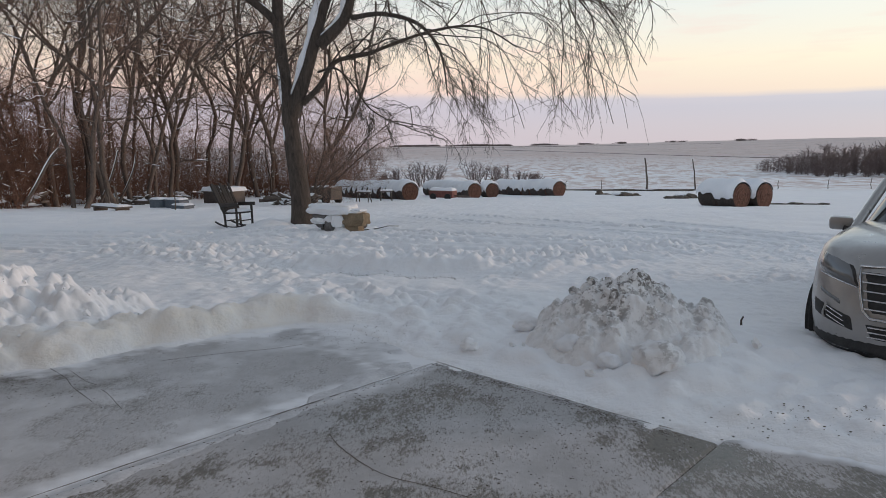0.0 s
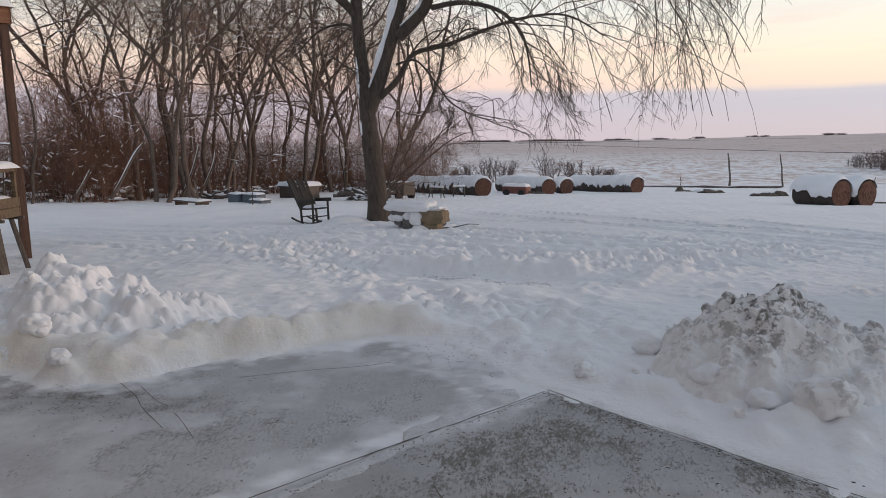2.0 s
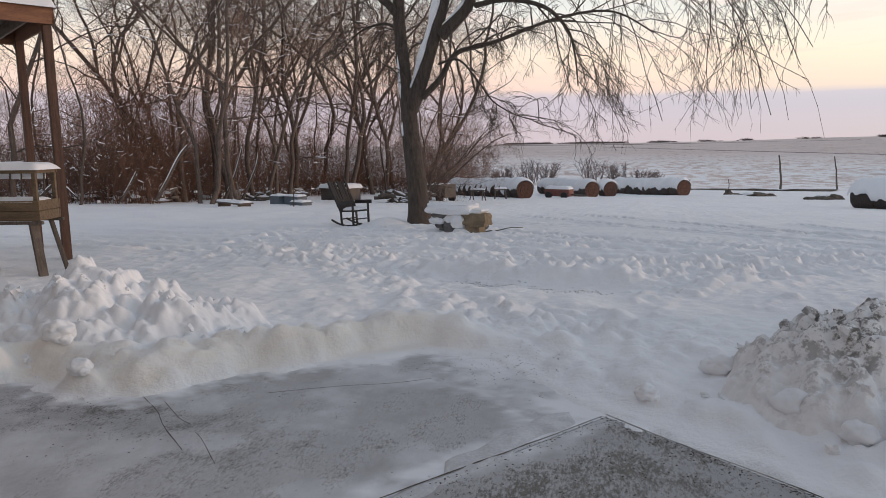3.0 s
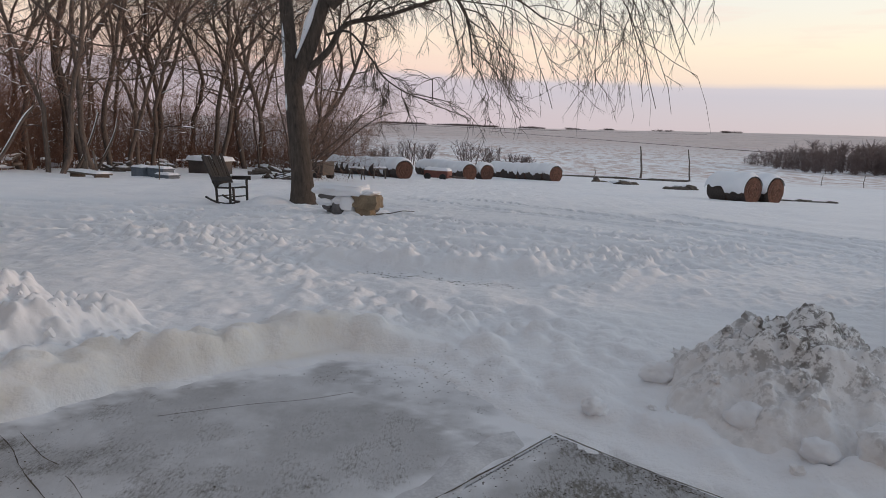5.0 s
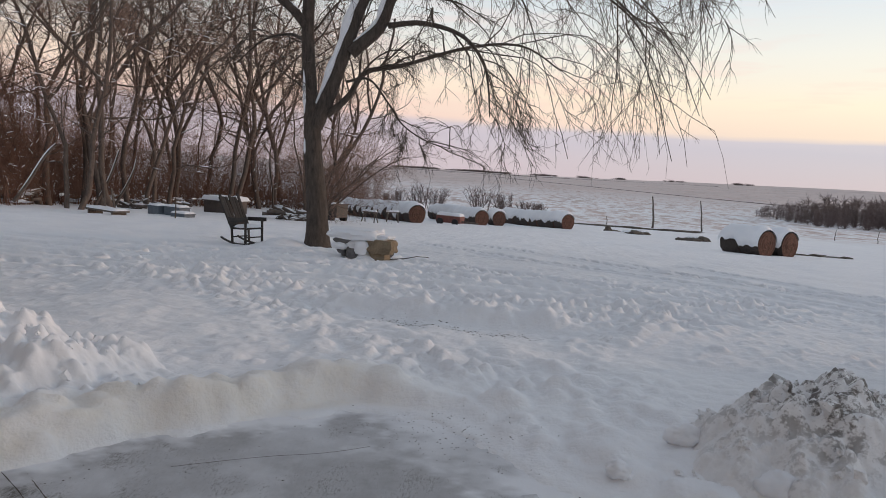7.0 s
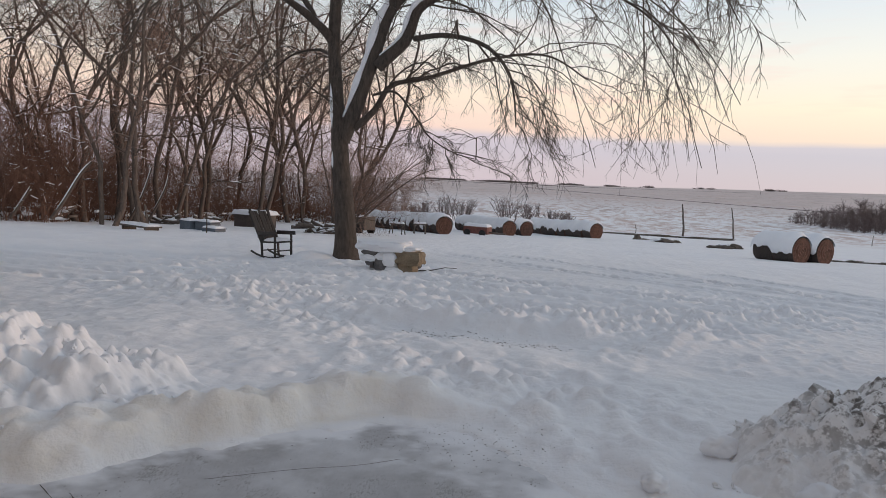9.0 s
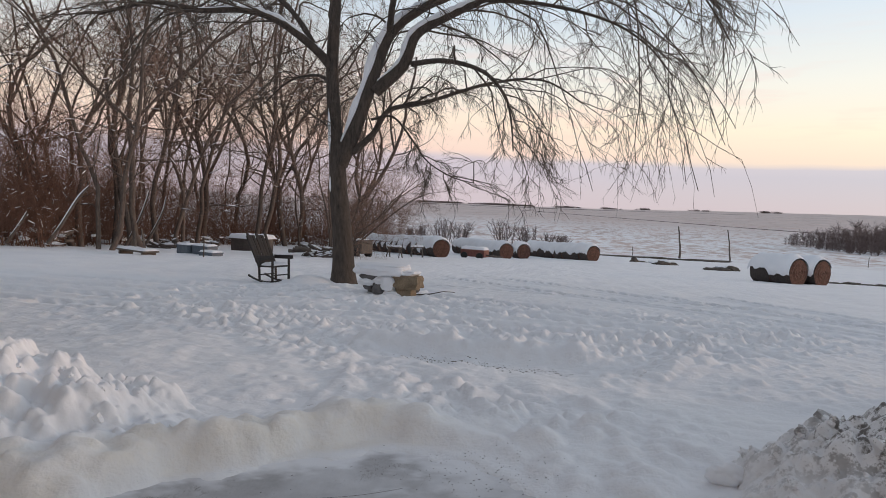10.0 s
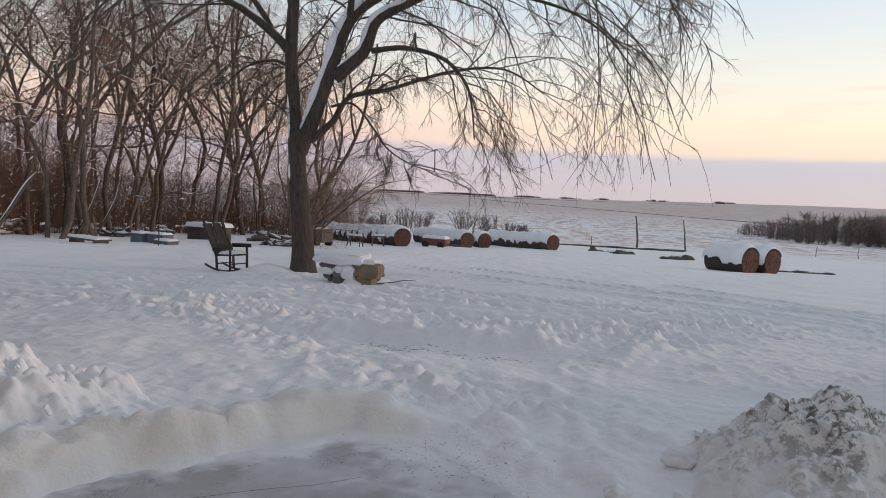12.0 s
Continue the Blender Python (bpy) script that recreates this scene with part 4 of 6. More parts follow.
def shrub(name, x, y, height, width, stems, seed, label):
    rng = random.Random(seed)
    lines = []
    for k in range(stems):
        p = Vector((rng.uniform(-0.35, 0.35) * width, rng.uniform(-0.5, 0.5), -0.2))
        d = Vector((rng.gauss(0, 0.28), rng.gauss(0, 0.25), 1)).normalized()
        pts = [p]
        for s in range(4):
            d = (d + Vector((rng.gauss(0, 0.12), rng.gauss(0, 0.12), 0))).normalized()
            p = p + d * height / 4 * rng.uniform(0.8, 1.1)
            pts.append(p)
        lines.append((pts, (0.05, 0.045, 0.035, 0.028, 0.015), 3))
        for j in range(9):
            q = pts[1].lerp(pts[4], rng.random())
            w = Vector((rng.gauss(0, 0.6), rng.gauss(0, 0.6), rng.uniform(0.3, 1))).normalized() * height * rng.uniform(0.15, 0.3)
            lines.append(((q, q + w * 0.5, q + w), (0.025, 0.02, 0.012), 3))
    ob = new(name, tubes_mesh(name, lines, FAR_TWIG))
    ob.matrix_world = pose(x, y, height_at(x, y))
    return tagged(ob, label, "shrub", "shrubs beyond the bales")


for k, (x, y, h, w) in enumerate([(-18.5, 112, 3.2, 2.4), (-14.6, 112, 4.0, 3.4), (-12.2, 114, 3.8, 2.4), (-5.0, 115, 4.4, 5.0), (-1.2, 113, 3.6, 3.2), (2.2, 116, 2.6, 2.6), (4.4, 116, 2.3, 2.0), (-21.5, 116, 2.4, 2.0)]):
    shrub("shrub", x, y, h, w, 26, 60 + k, "bare grey-brown shrub standing in the snowy field")


def far_wood(name, spots, size, seed, label, thick=1.0):
    """Distant bare trees, one mesh."""
    rng = random.Random(seed)
    lines = []
    for x, y in spots:
        z = height_at(x, y)
        h = size * rng.uniform(0.5, 1.15) * (0.55 + 0.45 * min(1.0, max(0.0, (x - 84) / 14)) if y < 400 else 1.0)
        p = Vector((x, y, z - 0.3))
        e = p + Vector((rng.gauss(0, 0.06) * h, rng.gauss(0, 0.06) * h, h * (0.75 if thick == 1 else 0.45)))
        lines.append(((p, p.lerp(e, 0.5), e), (0.012 * h, 0.010 * h, 0.006 * h), 3))
        for j in range(84):
            q = p.lerp(e, rng.uniform(0.05, 1.0))
            w = Vector((rng.gauss(0, 0.75), rng.gauss(0, 0.75), rng.uniform(0.1, 1.0))).normalized() * h * rng.uniform(0.14, 0.30)
            if thick != 1:
                w = Vector((w.x * 4.5, w.y * 2, w.z * 1.3))
            lines.append(((q, q + w), (0.0055 * h * thick, 0.0035 * h * thick), 3))
    return tagged(new(name, tubes_mesh(name, lines, FAR_TWIG)), label, "woods", kind="stuff")


rngw = random.Random(9)
far_wood("far_woods", [(82 + 95 * rngw.random() ** 0.9, 188 + rngw.random() * 55) for k in range(620)], 9.5, 4, "grey bare woods in the dip of the field")
far_wood("hedge_line", [(x + rngw.gauss(0, 7), 790 + rngw.gauss(0, 6)) for x in [-130, -122, -118, -110, -96, -92, -62, -52, -48, -40, -36, -32, -27, -14, -9, 30, 44, 85, 120, 180, 260] for j in range(10)], 4.0, 6, "low dark hedge trees along the skyline", 2.2)


def grass_strip(pts, r):
    """A rough line of dry grass along an old track in the field."""
    path = limb_path([(x, y, height_at(x, y) + 0.1) for x, y in pts], 12)
    rng = random.Random(8)
    lines = [(path, [r * rng.uniform(0.5, 1.1) for _ in path], 6)]
    return tagged(new("grass_strip", tubes_mesh("grass_strip", lines, FAR_TWIG)), "dark line of dry grass along a field track", "grass", kind="stuff")


grass_strip([(-60, 640), (0, 540), (60, 455), (115, 390), (170, 340), (230, 300)], 0.22)
grass_strip([(-160, 700), (-60, 690), (60, 700), (200, 690)], 0.3)

# ---- things of the yard ----
WOOD_DARK = simple("dark_post_wood", (0.055, 0.030, 0.022), (0.115, 0.062, 0.042), 4, 0.8, 0.4, 0.006, (6, 6, 0.6))
WOOD_RIM = simple("stained_rim_board", (0.14, 0.060, 0.032), (0.25, 0.115, 0.06), 3, 0.7, 0.3, 0.005, (0.8, 6, 6))
WOOD_UNDER = simple("shaded_deck_board", (0.12, 0.085, 0.065), (0.20, 0.15, 0.115), 4, 0.85, 0.3, 0.005)
WOOD_PLANTER = simple("weathered_cedar", (0.085, 0.058, 0.036), (0.185, 0.13, 0.078), 3, 0.8, 0.4, 0.006, (0.6, 7, 7))
WOOD_GREY = simple("grey_wood", (0.06, 0.05, 0.044), (0.145, 0.12, 0.10), 4, 0.85, 0.4, 0.006, (5, 5, 0.8))
RAIL_WHITE = simple("frosted_rail", (0.62, 0.55, 0.48), (0.78, 0.74, 0.70), 6, 0.7, 0.2, 0.004)
CHAIR_WOOD = simple("dark_brown_chair", (0.014, 0.011, 0.010), (0.034, 0.026, 0.022), 8, 0.6, 0.2, 0.003)
STONE_TAN = simple("tan_limestone", (0.15, 0.115, 0.075), (0.27, 0.21, 0.14), 4, 0.85, 0.6, 0.02)
STONE_GREY = simple("grey_limestone", (0.09, 0.085, 0.085), (0.20, 0.19, 0.185), 4, 0.85, 0.6, 0.02)
HAY_SIDE = simple("weathered_hay", (0.032, 0.027, 0.026), (0.085, 0.066, 0.056), 5, 0.95, 0.9, 0.04, (6, 1, 1), vary=0.2)
HAY_END = simple("cut_hay", (0.075, 0.036, 0.026), (0.165, 0.083, 0.058), 7, 0.95, 0.9, 0.04, vary=0.15)
POST_WOOD = simple("old_fence_post", (0.075, 0.060, 0.050), (0.17, 0.14, 0.12), 4, 0.9, 0.5, 0.01)
EARTH = simple("frozen_earth", (0.055, 0.045, 0.038), (0.15, 0.125, 0.10), 3, 0.95, 0.7, 0.03)
RED_PAINT = simple("faded_red_paint", (0.12, 0.040, 0.032), (0.21, 0.085, 0.068), 3, 0.7, 0.2, 0.004)
BLUE_GREY = simple("blue_grey_plastic", (0.075, 0.095, 0.12), (0.13, 0.155, 0.18), 4, 0.6, 0.1, 0.002)
ROOF_TIN = simple("rusted_sheet", (0.055, 0.042, 0.037), (0.10, 0.075, 0.062), 3, 0.6, 0.2, 0.004)
CAR_PAINT, _nt, _b = material("champagne_silver_paint")
_b.inputs["Metallic"].default_value, _b.inputs["Roughness"].default_value = 0.55, 0.32
_b.inputs["Coat Weight"].default_value, _b.inputs["Coat Roughness"].default_value = 0.6, 0.08
_v = place(_nt)
_nt.links.new(blend(_nt, band(_nt, noise_tex(_nt, _v, 2.5, 5, 0.7), 0.35, 0.7), (0.40, 0.385, 0.375), (0.33, 0.32, 0.315)), _b.inputs["Base Color"])
_nt.links.new(band(_nt, noise_tex(_nt, _v, 5, 5, 0.7), 0.3, 0.7, 0.24, 0.48), _b.inputs["Roughness"])
BLACK_TRIM = simple("black_bumper_plastic", (0.016, 0.016, 0.017), (0.04, 0.04, 0.042), 12, 0.65, 0.1, 0.002)
CHROME = simple("dull_chrome", (0.55, 0.55, 0.56), (0.70, 0.70, 0.71), 6, 0.22, 0, metal=1.0)
RUBBER = simple("tyre_rubber", (0.015, 0.015, 0.016), (0.035, 0.035, 0.035), 12, 0.85, 0.3, 0.004)
GLASS_DARK, _nt, _b = material("dark_car_glass")
_b.inputs["Base Color"].default_value, _b.inputs["Roughness"].default_value = (0.012, 0.015, 0.018, 1), 0.06
LENS, _nt, _b = material("headlight_lens")
_b.inputs["Base Color"].default_value, _b.inputs["Roughness"].default_value, _b.inputs["Metallic"].default_value = (0.15, 0.155, 0.165, 1), 0.10, 0.2
_b.inputs["Coat Weight"].default_value = 1.0


def snow_cap(name, parent, x0, x1, y0, y1, z, thick, seed, nx=24, ny=10, label="", top=None):
    """Rounded snow on a flat top, as a closed cushion; top(x, y) gives the surface it lies on."""
    xs, ys = np.linspace(x0, x1, nx), np.linspace(y0, y1, ny)
    gx, gy = np.meshgrid(xs, ys)
    ex = np.clip(np.minimum(gx - x0, x1 - gx) / max(min(0.22 * min(x1 - x0, y1 - y0), 0.16), 0.03), 0, 1)
    ey = np.clip(np.minimum(gy - y0, y1 - gy) / max(min(0.30 * (y1 - y0), 0.16), 0.02), 0, 1)
    edge = np.sqrt(np.clip(1 - (1 - ex) ** 2, 0, 1)) * np.sqrt(np.clip(1 - (1 - ey) ** 2, 0, 1))
    zz = z + edge * thick * (0.75 + 0.5 * fbm(gx * 3 + seed, gy * 3, 3, seed)) - 0.006
    me = grid_mesh(name, xs, ys, zz, SNOW)
    return child(name, me, parent, label)


# deck on posts at the house
def deck():
    root = thing("deck", (-9.62, 11.33, -0.05), 56.5, "raised stained-wood deck on tall posts with a snow-lined rail", "deck")
    # local x runs back along the front face (towards the house), local y away under the deck
    w, deep, under = 4.6, 3.2, 3.95
    for x, y in ((-0.09, 0.10), (-2.6, 0.10), (-0.09, 2.45), (-2.6, 2.45)):
        bm = bmesh.new()
        bar(bm, (x, y, -0.35), (x, y, under), 0.14, 0.14, 0.006)
        part("post", bm, WOOD_DARK, root)
    for x0, y0, x1, y1 in ((0, 0, -w, 0), (0, 0, 0, deep), (-w, 0, -w, deep), (0, deep, -w, deep)):
        bm = bmesh.new()
        mid = ((x0 + x1) / 2, (y0 + y1) / 2, under + 0.16)
        box(bm, (abs(x1 - x0) + 0.04, abs(y1 - y0) + 0.04, 0.30), pose(*mid), 0.006)
        part("rim_board", bm, WOOD_RIM, root)
    k = 0.35
    while k < w:
        bm = bmesh.new()
        box(bm, (0.045, deep - 0.1, 0.22), pose(-k, deep / 2, under + 0.17), 0.004)
        part("joist", bm, WOOD_UNDER, root)
        k += 0.41
    y = 0.08
    while y < deep:
        bm = bmesh.new()
        box(bm, (w, 0.137, 0.03), pose(-w / 2, y, under + 0.315), 0.004)
        part("deck_board", bm, WOOD_UNDER, root)
        y += 0.143
    snow_cap("snow_layer", root, -w, 0.07, -0.09, deep, under + 0.29, 0.24, 3, 60, 44)
    for x in (-0.06, -1.8, -3.6):
        bm = bmesh.new()
        bar(bm, (x, 0.05, under + 0.30), (x, 0.05, under + 1.35), 0.09, 0.09)
        part("rail_post", bm, RAIL_WHITE, root)
    for z in (0.46, 1.30):
        for a, b in (((0, 0.05), (-w, 0.05)), ((-0.05, 0.05), (-0.05, deep))):
            bm = bmesh.new()
            bar(bm, (*a, under + z), (*b, under + z), 0.05, 0.085)
            part("rail", bm, RAIL_WHITE, root)
    x = 0.18
    while x < w:
        bm = bmesh.new()
        bar(bm, (-x, 0.05, under + 0.44), (-x, 0.05, under + 1.30), 0.036, 0.036)
        part("baluster", bm, RAIL_WHITE, root)
        x += 0.125
    y = 0.2
    while y < deep:
        bm = bmesh.new()
        bar(bm, (-0.05, y, under + 0.44), (-0.05, y, under + 1.30), 0.036, 0.036)
        part("baluster", bm, RAIL_WHITE, root)
        y += 0.125
    return root


deck()


def planter():
    root = thing("planter", (-9.35, 9.82, -0.03), 17, "raised cedar planter on splayed legs, topped with snow", "planter")
    hw, hd = 0.64, 0.30
    for sx in (-1, 1):
        for sy in (-1, 1):
            bm = bmesh.new()
            bar(bm, (sx * (hw + 0.02), sy * (hd + 0.08), -0.32), (sx * (hw - 0.14), sy * (hd - 0.04), 0.64), 0.13, 0.06)
            part("leg", bm, WOOD_GREY, root)
            bm = bmesh.new()
            bar(bm, (sx * (hw - 0.05), sy * (hd - 0.02), 0.98), (sx * (hw - 0.05), sy * (hd - 0.02), 1.44), 0.06, 0.06)
            part("upright", bm, WOOD_PLANTER, root)
    for sy in (-1, 1):
        for z, h in ((0.76, 0.15), (0.92, 0.155)):
            bm = bmesh.new()
            box(bm, (2 * hw, 0.035, h), pose(0, sy * hd, z), 0.005)
            part("plank", bm, WOOD_PLANTER, root)
        bm = bmesh.new()
        box(bm, (2 * hw + 0.02, 0.05, 0.06), pose(0, sy * (hd - 0.02), 1.45), 0.005)
        part("top_rail", bm, WOOD_PLANTER, root)
        bm = bmesh.new()
        box(bm, (2 * hw + 0.08, 0.06, 0.05), pose(0, sy * (hd + 0.01), 0.655), 0.005)
        part("bearer", bm, WOOD_GREY, root)
    for sx in (-1, 1):
        for z, h in ((0.76, 0.15), (0.92, 0.155), (1.45, 0.06)):
            bm = bmesh.new()
            box(bm, (0.035, 2 * hd - 0.04, h), pose(sx * (hw - 0.02), 0, z), 0.005)
            part("plank", bm, WOOD_PLANTER, root)
    bm = bmesh.new()
    box(bm, (2 * hw - 0.08, 2 * hd - 0.06, 0.24), pose(0, 0, 0.86), 0.02)
    part("soil_bed", bm, EARTH, root)
    for k in range(6):
        bm = bmesh.new()
        x = -0.45 + 0.18 * k
        bar(bm, (x, 0.22, 1.0), (x + 0.03, 0.22, 1.42), 0.018, 0.018, 0.002)
        part("stake", bm, WOOD_GREY, root)
    bm = bmesh.new()
    box(bm, (2 * hw - 0.3, 0.02, 0.11), pose(0, hd - 0.06, 1.37), 0.01)
    part("snow_curtain", bm, SNOW, root, "snow packed against the back rail")
    snow_cap("snow_cap", root, -hw - 0.05, hw + 0.05, -hd - 0.05, hd + 0.05, 1.48, 0.12, 8, 40, 16, "thick cushion of snow")
    snow_cap("snow_layer", root, -hw + 0.06, hw - 0.06, -hd - 0.02, hd - 0.05, 0.98, 0.07, 9, 30, 12)


planter()


def rocking_chair():
    root = thing("rocking_chair", (-7.55, 19.75, height_at(-7.55, 19.75) - 0.02), -116, "dark wooden rocking chair with snow on its seat", "chair")
    root.scale = (1.1, 1.1, 1.06)
    # local +y is the way the chair faces
    for sx in (-1, 1):
        bm = bmesh.new()
        pts = [(sx * 0.27, -0.62 + 0.118 * k, 0.03 + 0.22 * ((k - 5.2) / 5.2) ** 2 * 0.55) for k in range(11)]
        for a, b in zip(pts, pts[1:]):
            bar(bm, a, b, 0.035, 0.045, 0.003)
        part("rocker", bm, CHAIR_WOOD, root)
        for y0, y1, top in ((0.26, 0.24, 0.66), (-0.20, -0.24, 0.46)):
            bm = bmesh.new()
            bar(bm, (sx * 0.27, y0, 0.05), (sx * 0.27, y1, top), 0.045, 0.045)
            part("leg", bm, CHAIR_WOOD, root)
        bm = bmesh.new()
        bar(bm, (sx * 0.31, -0.32, 0.64), (sx * 0.31, 0.34, 0.68), 0.025, 0.10)
        part("armrest", bm, CHAIR_WOOD, root)
        bm = bmesh.new()
        bar(bm, (sx * 0.28, -0.22, 0.40), (sx * 0.30, -0.68, 1.18), 0.04, 0.05)
        part("back_post", bm, CHAIR_WOOD, root)
    bm = bmesh.new()
    box(bm, (0.56, 0.54, 0.045), pose(0, 0.02, 0.43, 4), 0.01)
    part("seat", bm, CHAIR_WOOD, root)
    for k in range(7):
        x = -0.255 + 0.085 * k
        bm = bmesh.new()
        bar(bm, (x, -0.235, 0.42), (x * 1.12, -0.69, 1.19 + 0.035 * math.cos(k * 2.1) + 0.02), 0.082, 0.022, 0.008)
        part("back_slat", bm, CHAIR_WOOD, root)
    for z, y in ((0.55, -0.32), (1.08, -0.64)):
        bm = bmesh.new()
        bar(bm, (-0.32, y, z), (0.32, y, z), 0.025, 0.06)
        part("back_rail", bm, CHAIR_WOOD, root)
    for z, y in ((0.22, 0.26), (0.20, -0.20)):
        bm = bmesh.new()
        bar(bm, (-0.27, y, z), (0.27, y, z), 0.03, 0.03)
        part("stretcher", bm, CHAIR_WOOD, root)
    snow_cap("snow_cushion", root, -0.26, 0.26, -0.20, 0.28, 0.455, 0.09, 12, 20, 16, "snow heaped on the seat")


rocking_chair()


def stone_bench():
    x, y = -3.62, 16.75
    root = thing("stone_bench", (x, y, height_at(x, y)), -8, "low heap of limestone blocks under a cap of snow", "stones")

    def rock(name, x0, x1, z0, z1, deep, front, mat, seed, round_off=0.35, label=""):
        bm = bmesh.new()
        bmesh.ops.create_cube(bm, size=2.0)
        bmesh.ops.subdivide_edges(bm, edges=bm.edges[:], cuts=7, use_grid_fill=True)
        for v in bm.verts:
            c = v.co.lerp(v.co.normalized() * 1.25, round_off)
            c *= 1 + 0.20 * noise.noise(c * 1.5 + Vector((seed * 5.1, seed, 0))) + 0.10 * noise.noise(c * 4 + Vector((seed, 0, 3)))
            v.co = Vector((c.x * (x1 - x0) / 2 + (x0 + x1) / 2, c.y * deep + front + deep, c.z * (z1 - z0) / 2 + (z0 + z1) / 2))
        part(name, bm, mat, root, label)

    rock("stone_block", 0.16, 0.72, 0.15, 0.46, 0.24, -0.30, STONE_TAN, 3, 0.25, "tan weathered limestone")
    rock("stone_block", 0.20, 0.58, -0.16, 0.16, 0.20, -0.26, STONE_TAN, 5, 0.25, "tan weathered limestone")
    rock("stone_block", -0.64, -0.22, 0.30, 0.46, 0.20, -0.24, STONE_GREY, 7)
    rock("stone_block", -0.02, 0.24, 0.27, 0.46, 0.18, -0.24, STONE_GREY, 8)
    rock("stone_block", -0.58, -0.40, 0.08, 0.22, 0.14, -0.20, STONE_GREY, 9)
    rock("stone_block", -0.36, -0.08, 0.00, 0.25, 0.14, -0.24, STONE_GREY, 10)
    rock("stone_block", -0.55, 0.55, 0.0, 0.42, 0.20, 0.0, STONE_GREY, 13)
    rock("snow_clump", -0.70, -0.34, 0.18, 0.33, 0.16, -0.29, SNOW, 14, 0.7)
    rock("snow_clump", -0.12, 0.17, 0.10, 0.40, 0.14, -0.33, SNOW, 15, 0.7)
    rock("snow_clump", -0.34, -0.06, 0.22, 0.42, 0.12, -0.26, SNOW, 16, 0.8)
    rock("snow_clump", -0.10, 0.36, -0.16, 0.08, 0.16, -0.32, SNOW, 17, 0.8)
    rock("snow_cap", -0.76, 0.36, 0.42, 0.66, 0.36, -0.33, SNOW, 18, 0.45, "thick rounded snow")
    rock("snow_cap", 0.20, 0.62, 0.41, 0.55, 0.26, -0.24, SNOW, 19, 0.6, "thick rounded snow")


stone_bench()


# hay bales in rows, snow lying along each row
ROW = Vector((-0.56, 0.83, 0)).normalized()
BALE_R, BALE_W = 0.77, 1.26


def bale_model():
    root = thing("hay_bale", (0, 0, 0), 0, "big round hay bale, weathered dark, in a snow-covered row", "hay bale", "hay bales in rows")
    rng = random.Random(2)
    bm = bmesh.new()
    n, m = 40, 9
    rings = []
    for j in range(m):
        f = j / (m - 1)
        x = (f - 0.5) * BALE_W
        rr = BALE_R * (1 - 0.055 * abs(2 * f - 1) ** 6)
        ring = []
        for i in range(n):
            a = 2 * math.pi * i / n
            r = rr + 0.022 * noise.noise(Vector((x * 3, math.cos(a) * 4, math.sin(a) * 4)))
            z = r * math.sin(a)
            z = max(z, -BALE_R * 0.93)
            ring.append(bm.verts.new((x, r * math.cos(a), z)))
        rings.append(ring)
    for a, b in zip(rings, rings[1:]):
        for i in range(n):
            bm.faces.new((a[i], a[(i + 1) % n], b[(i + 1) % n], b[i]))
    part("wrap", bm, HAY_SIDE, root)
    for sx in (-1, 1):
        bm = bmesh.new()
        prev = None
        for k in range(9):
            f = k / 8
            ring = []
            for i in range(n):
                a = 2 * math.pi * i / n
                r = BALE_R * 0.945 * (1 - f * 0.97)
                bulge = 0.045 * (1 - (1 - f) ** 2) + 0.022 * math.sin(f * 22 + a) + 0.012 * noise.noise(Vector((r * 7 * math.cos(a), r * 7 * math.sin(a), sx * 4)))
                z = max(r * math.sin(a), -BALE_R * 0.93)
                ring.append(bm.verts.new((sx * (BALE_W / 2 - 0.004 + bulge * (1 if k else 0)), r * math.cos(a), z)))
            if prev:
                for i in range(n):
                    q = (prev[i], prev[(i + 1) % n], ring[(i + 1) % n], ring[i])
                    bm.faces.new(q if sx > 0 else q[::-1])
            prev = ring
        bm.faces.new(prev if sx > 0 else prev[::-1])
        bmesh.ops.recalc_face_normals(bm, faces=bm.faces)
        part("cut_end", bm, HAY_END, root, "coiled straw end")
    return root


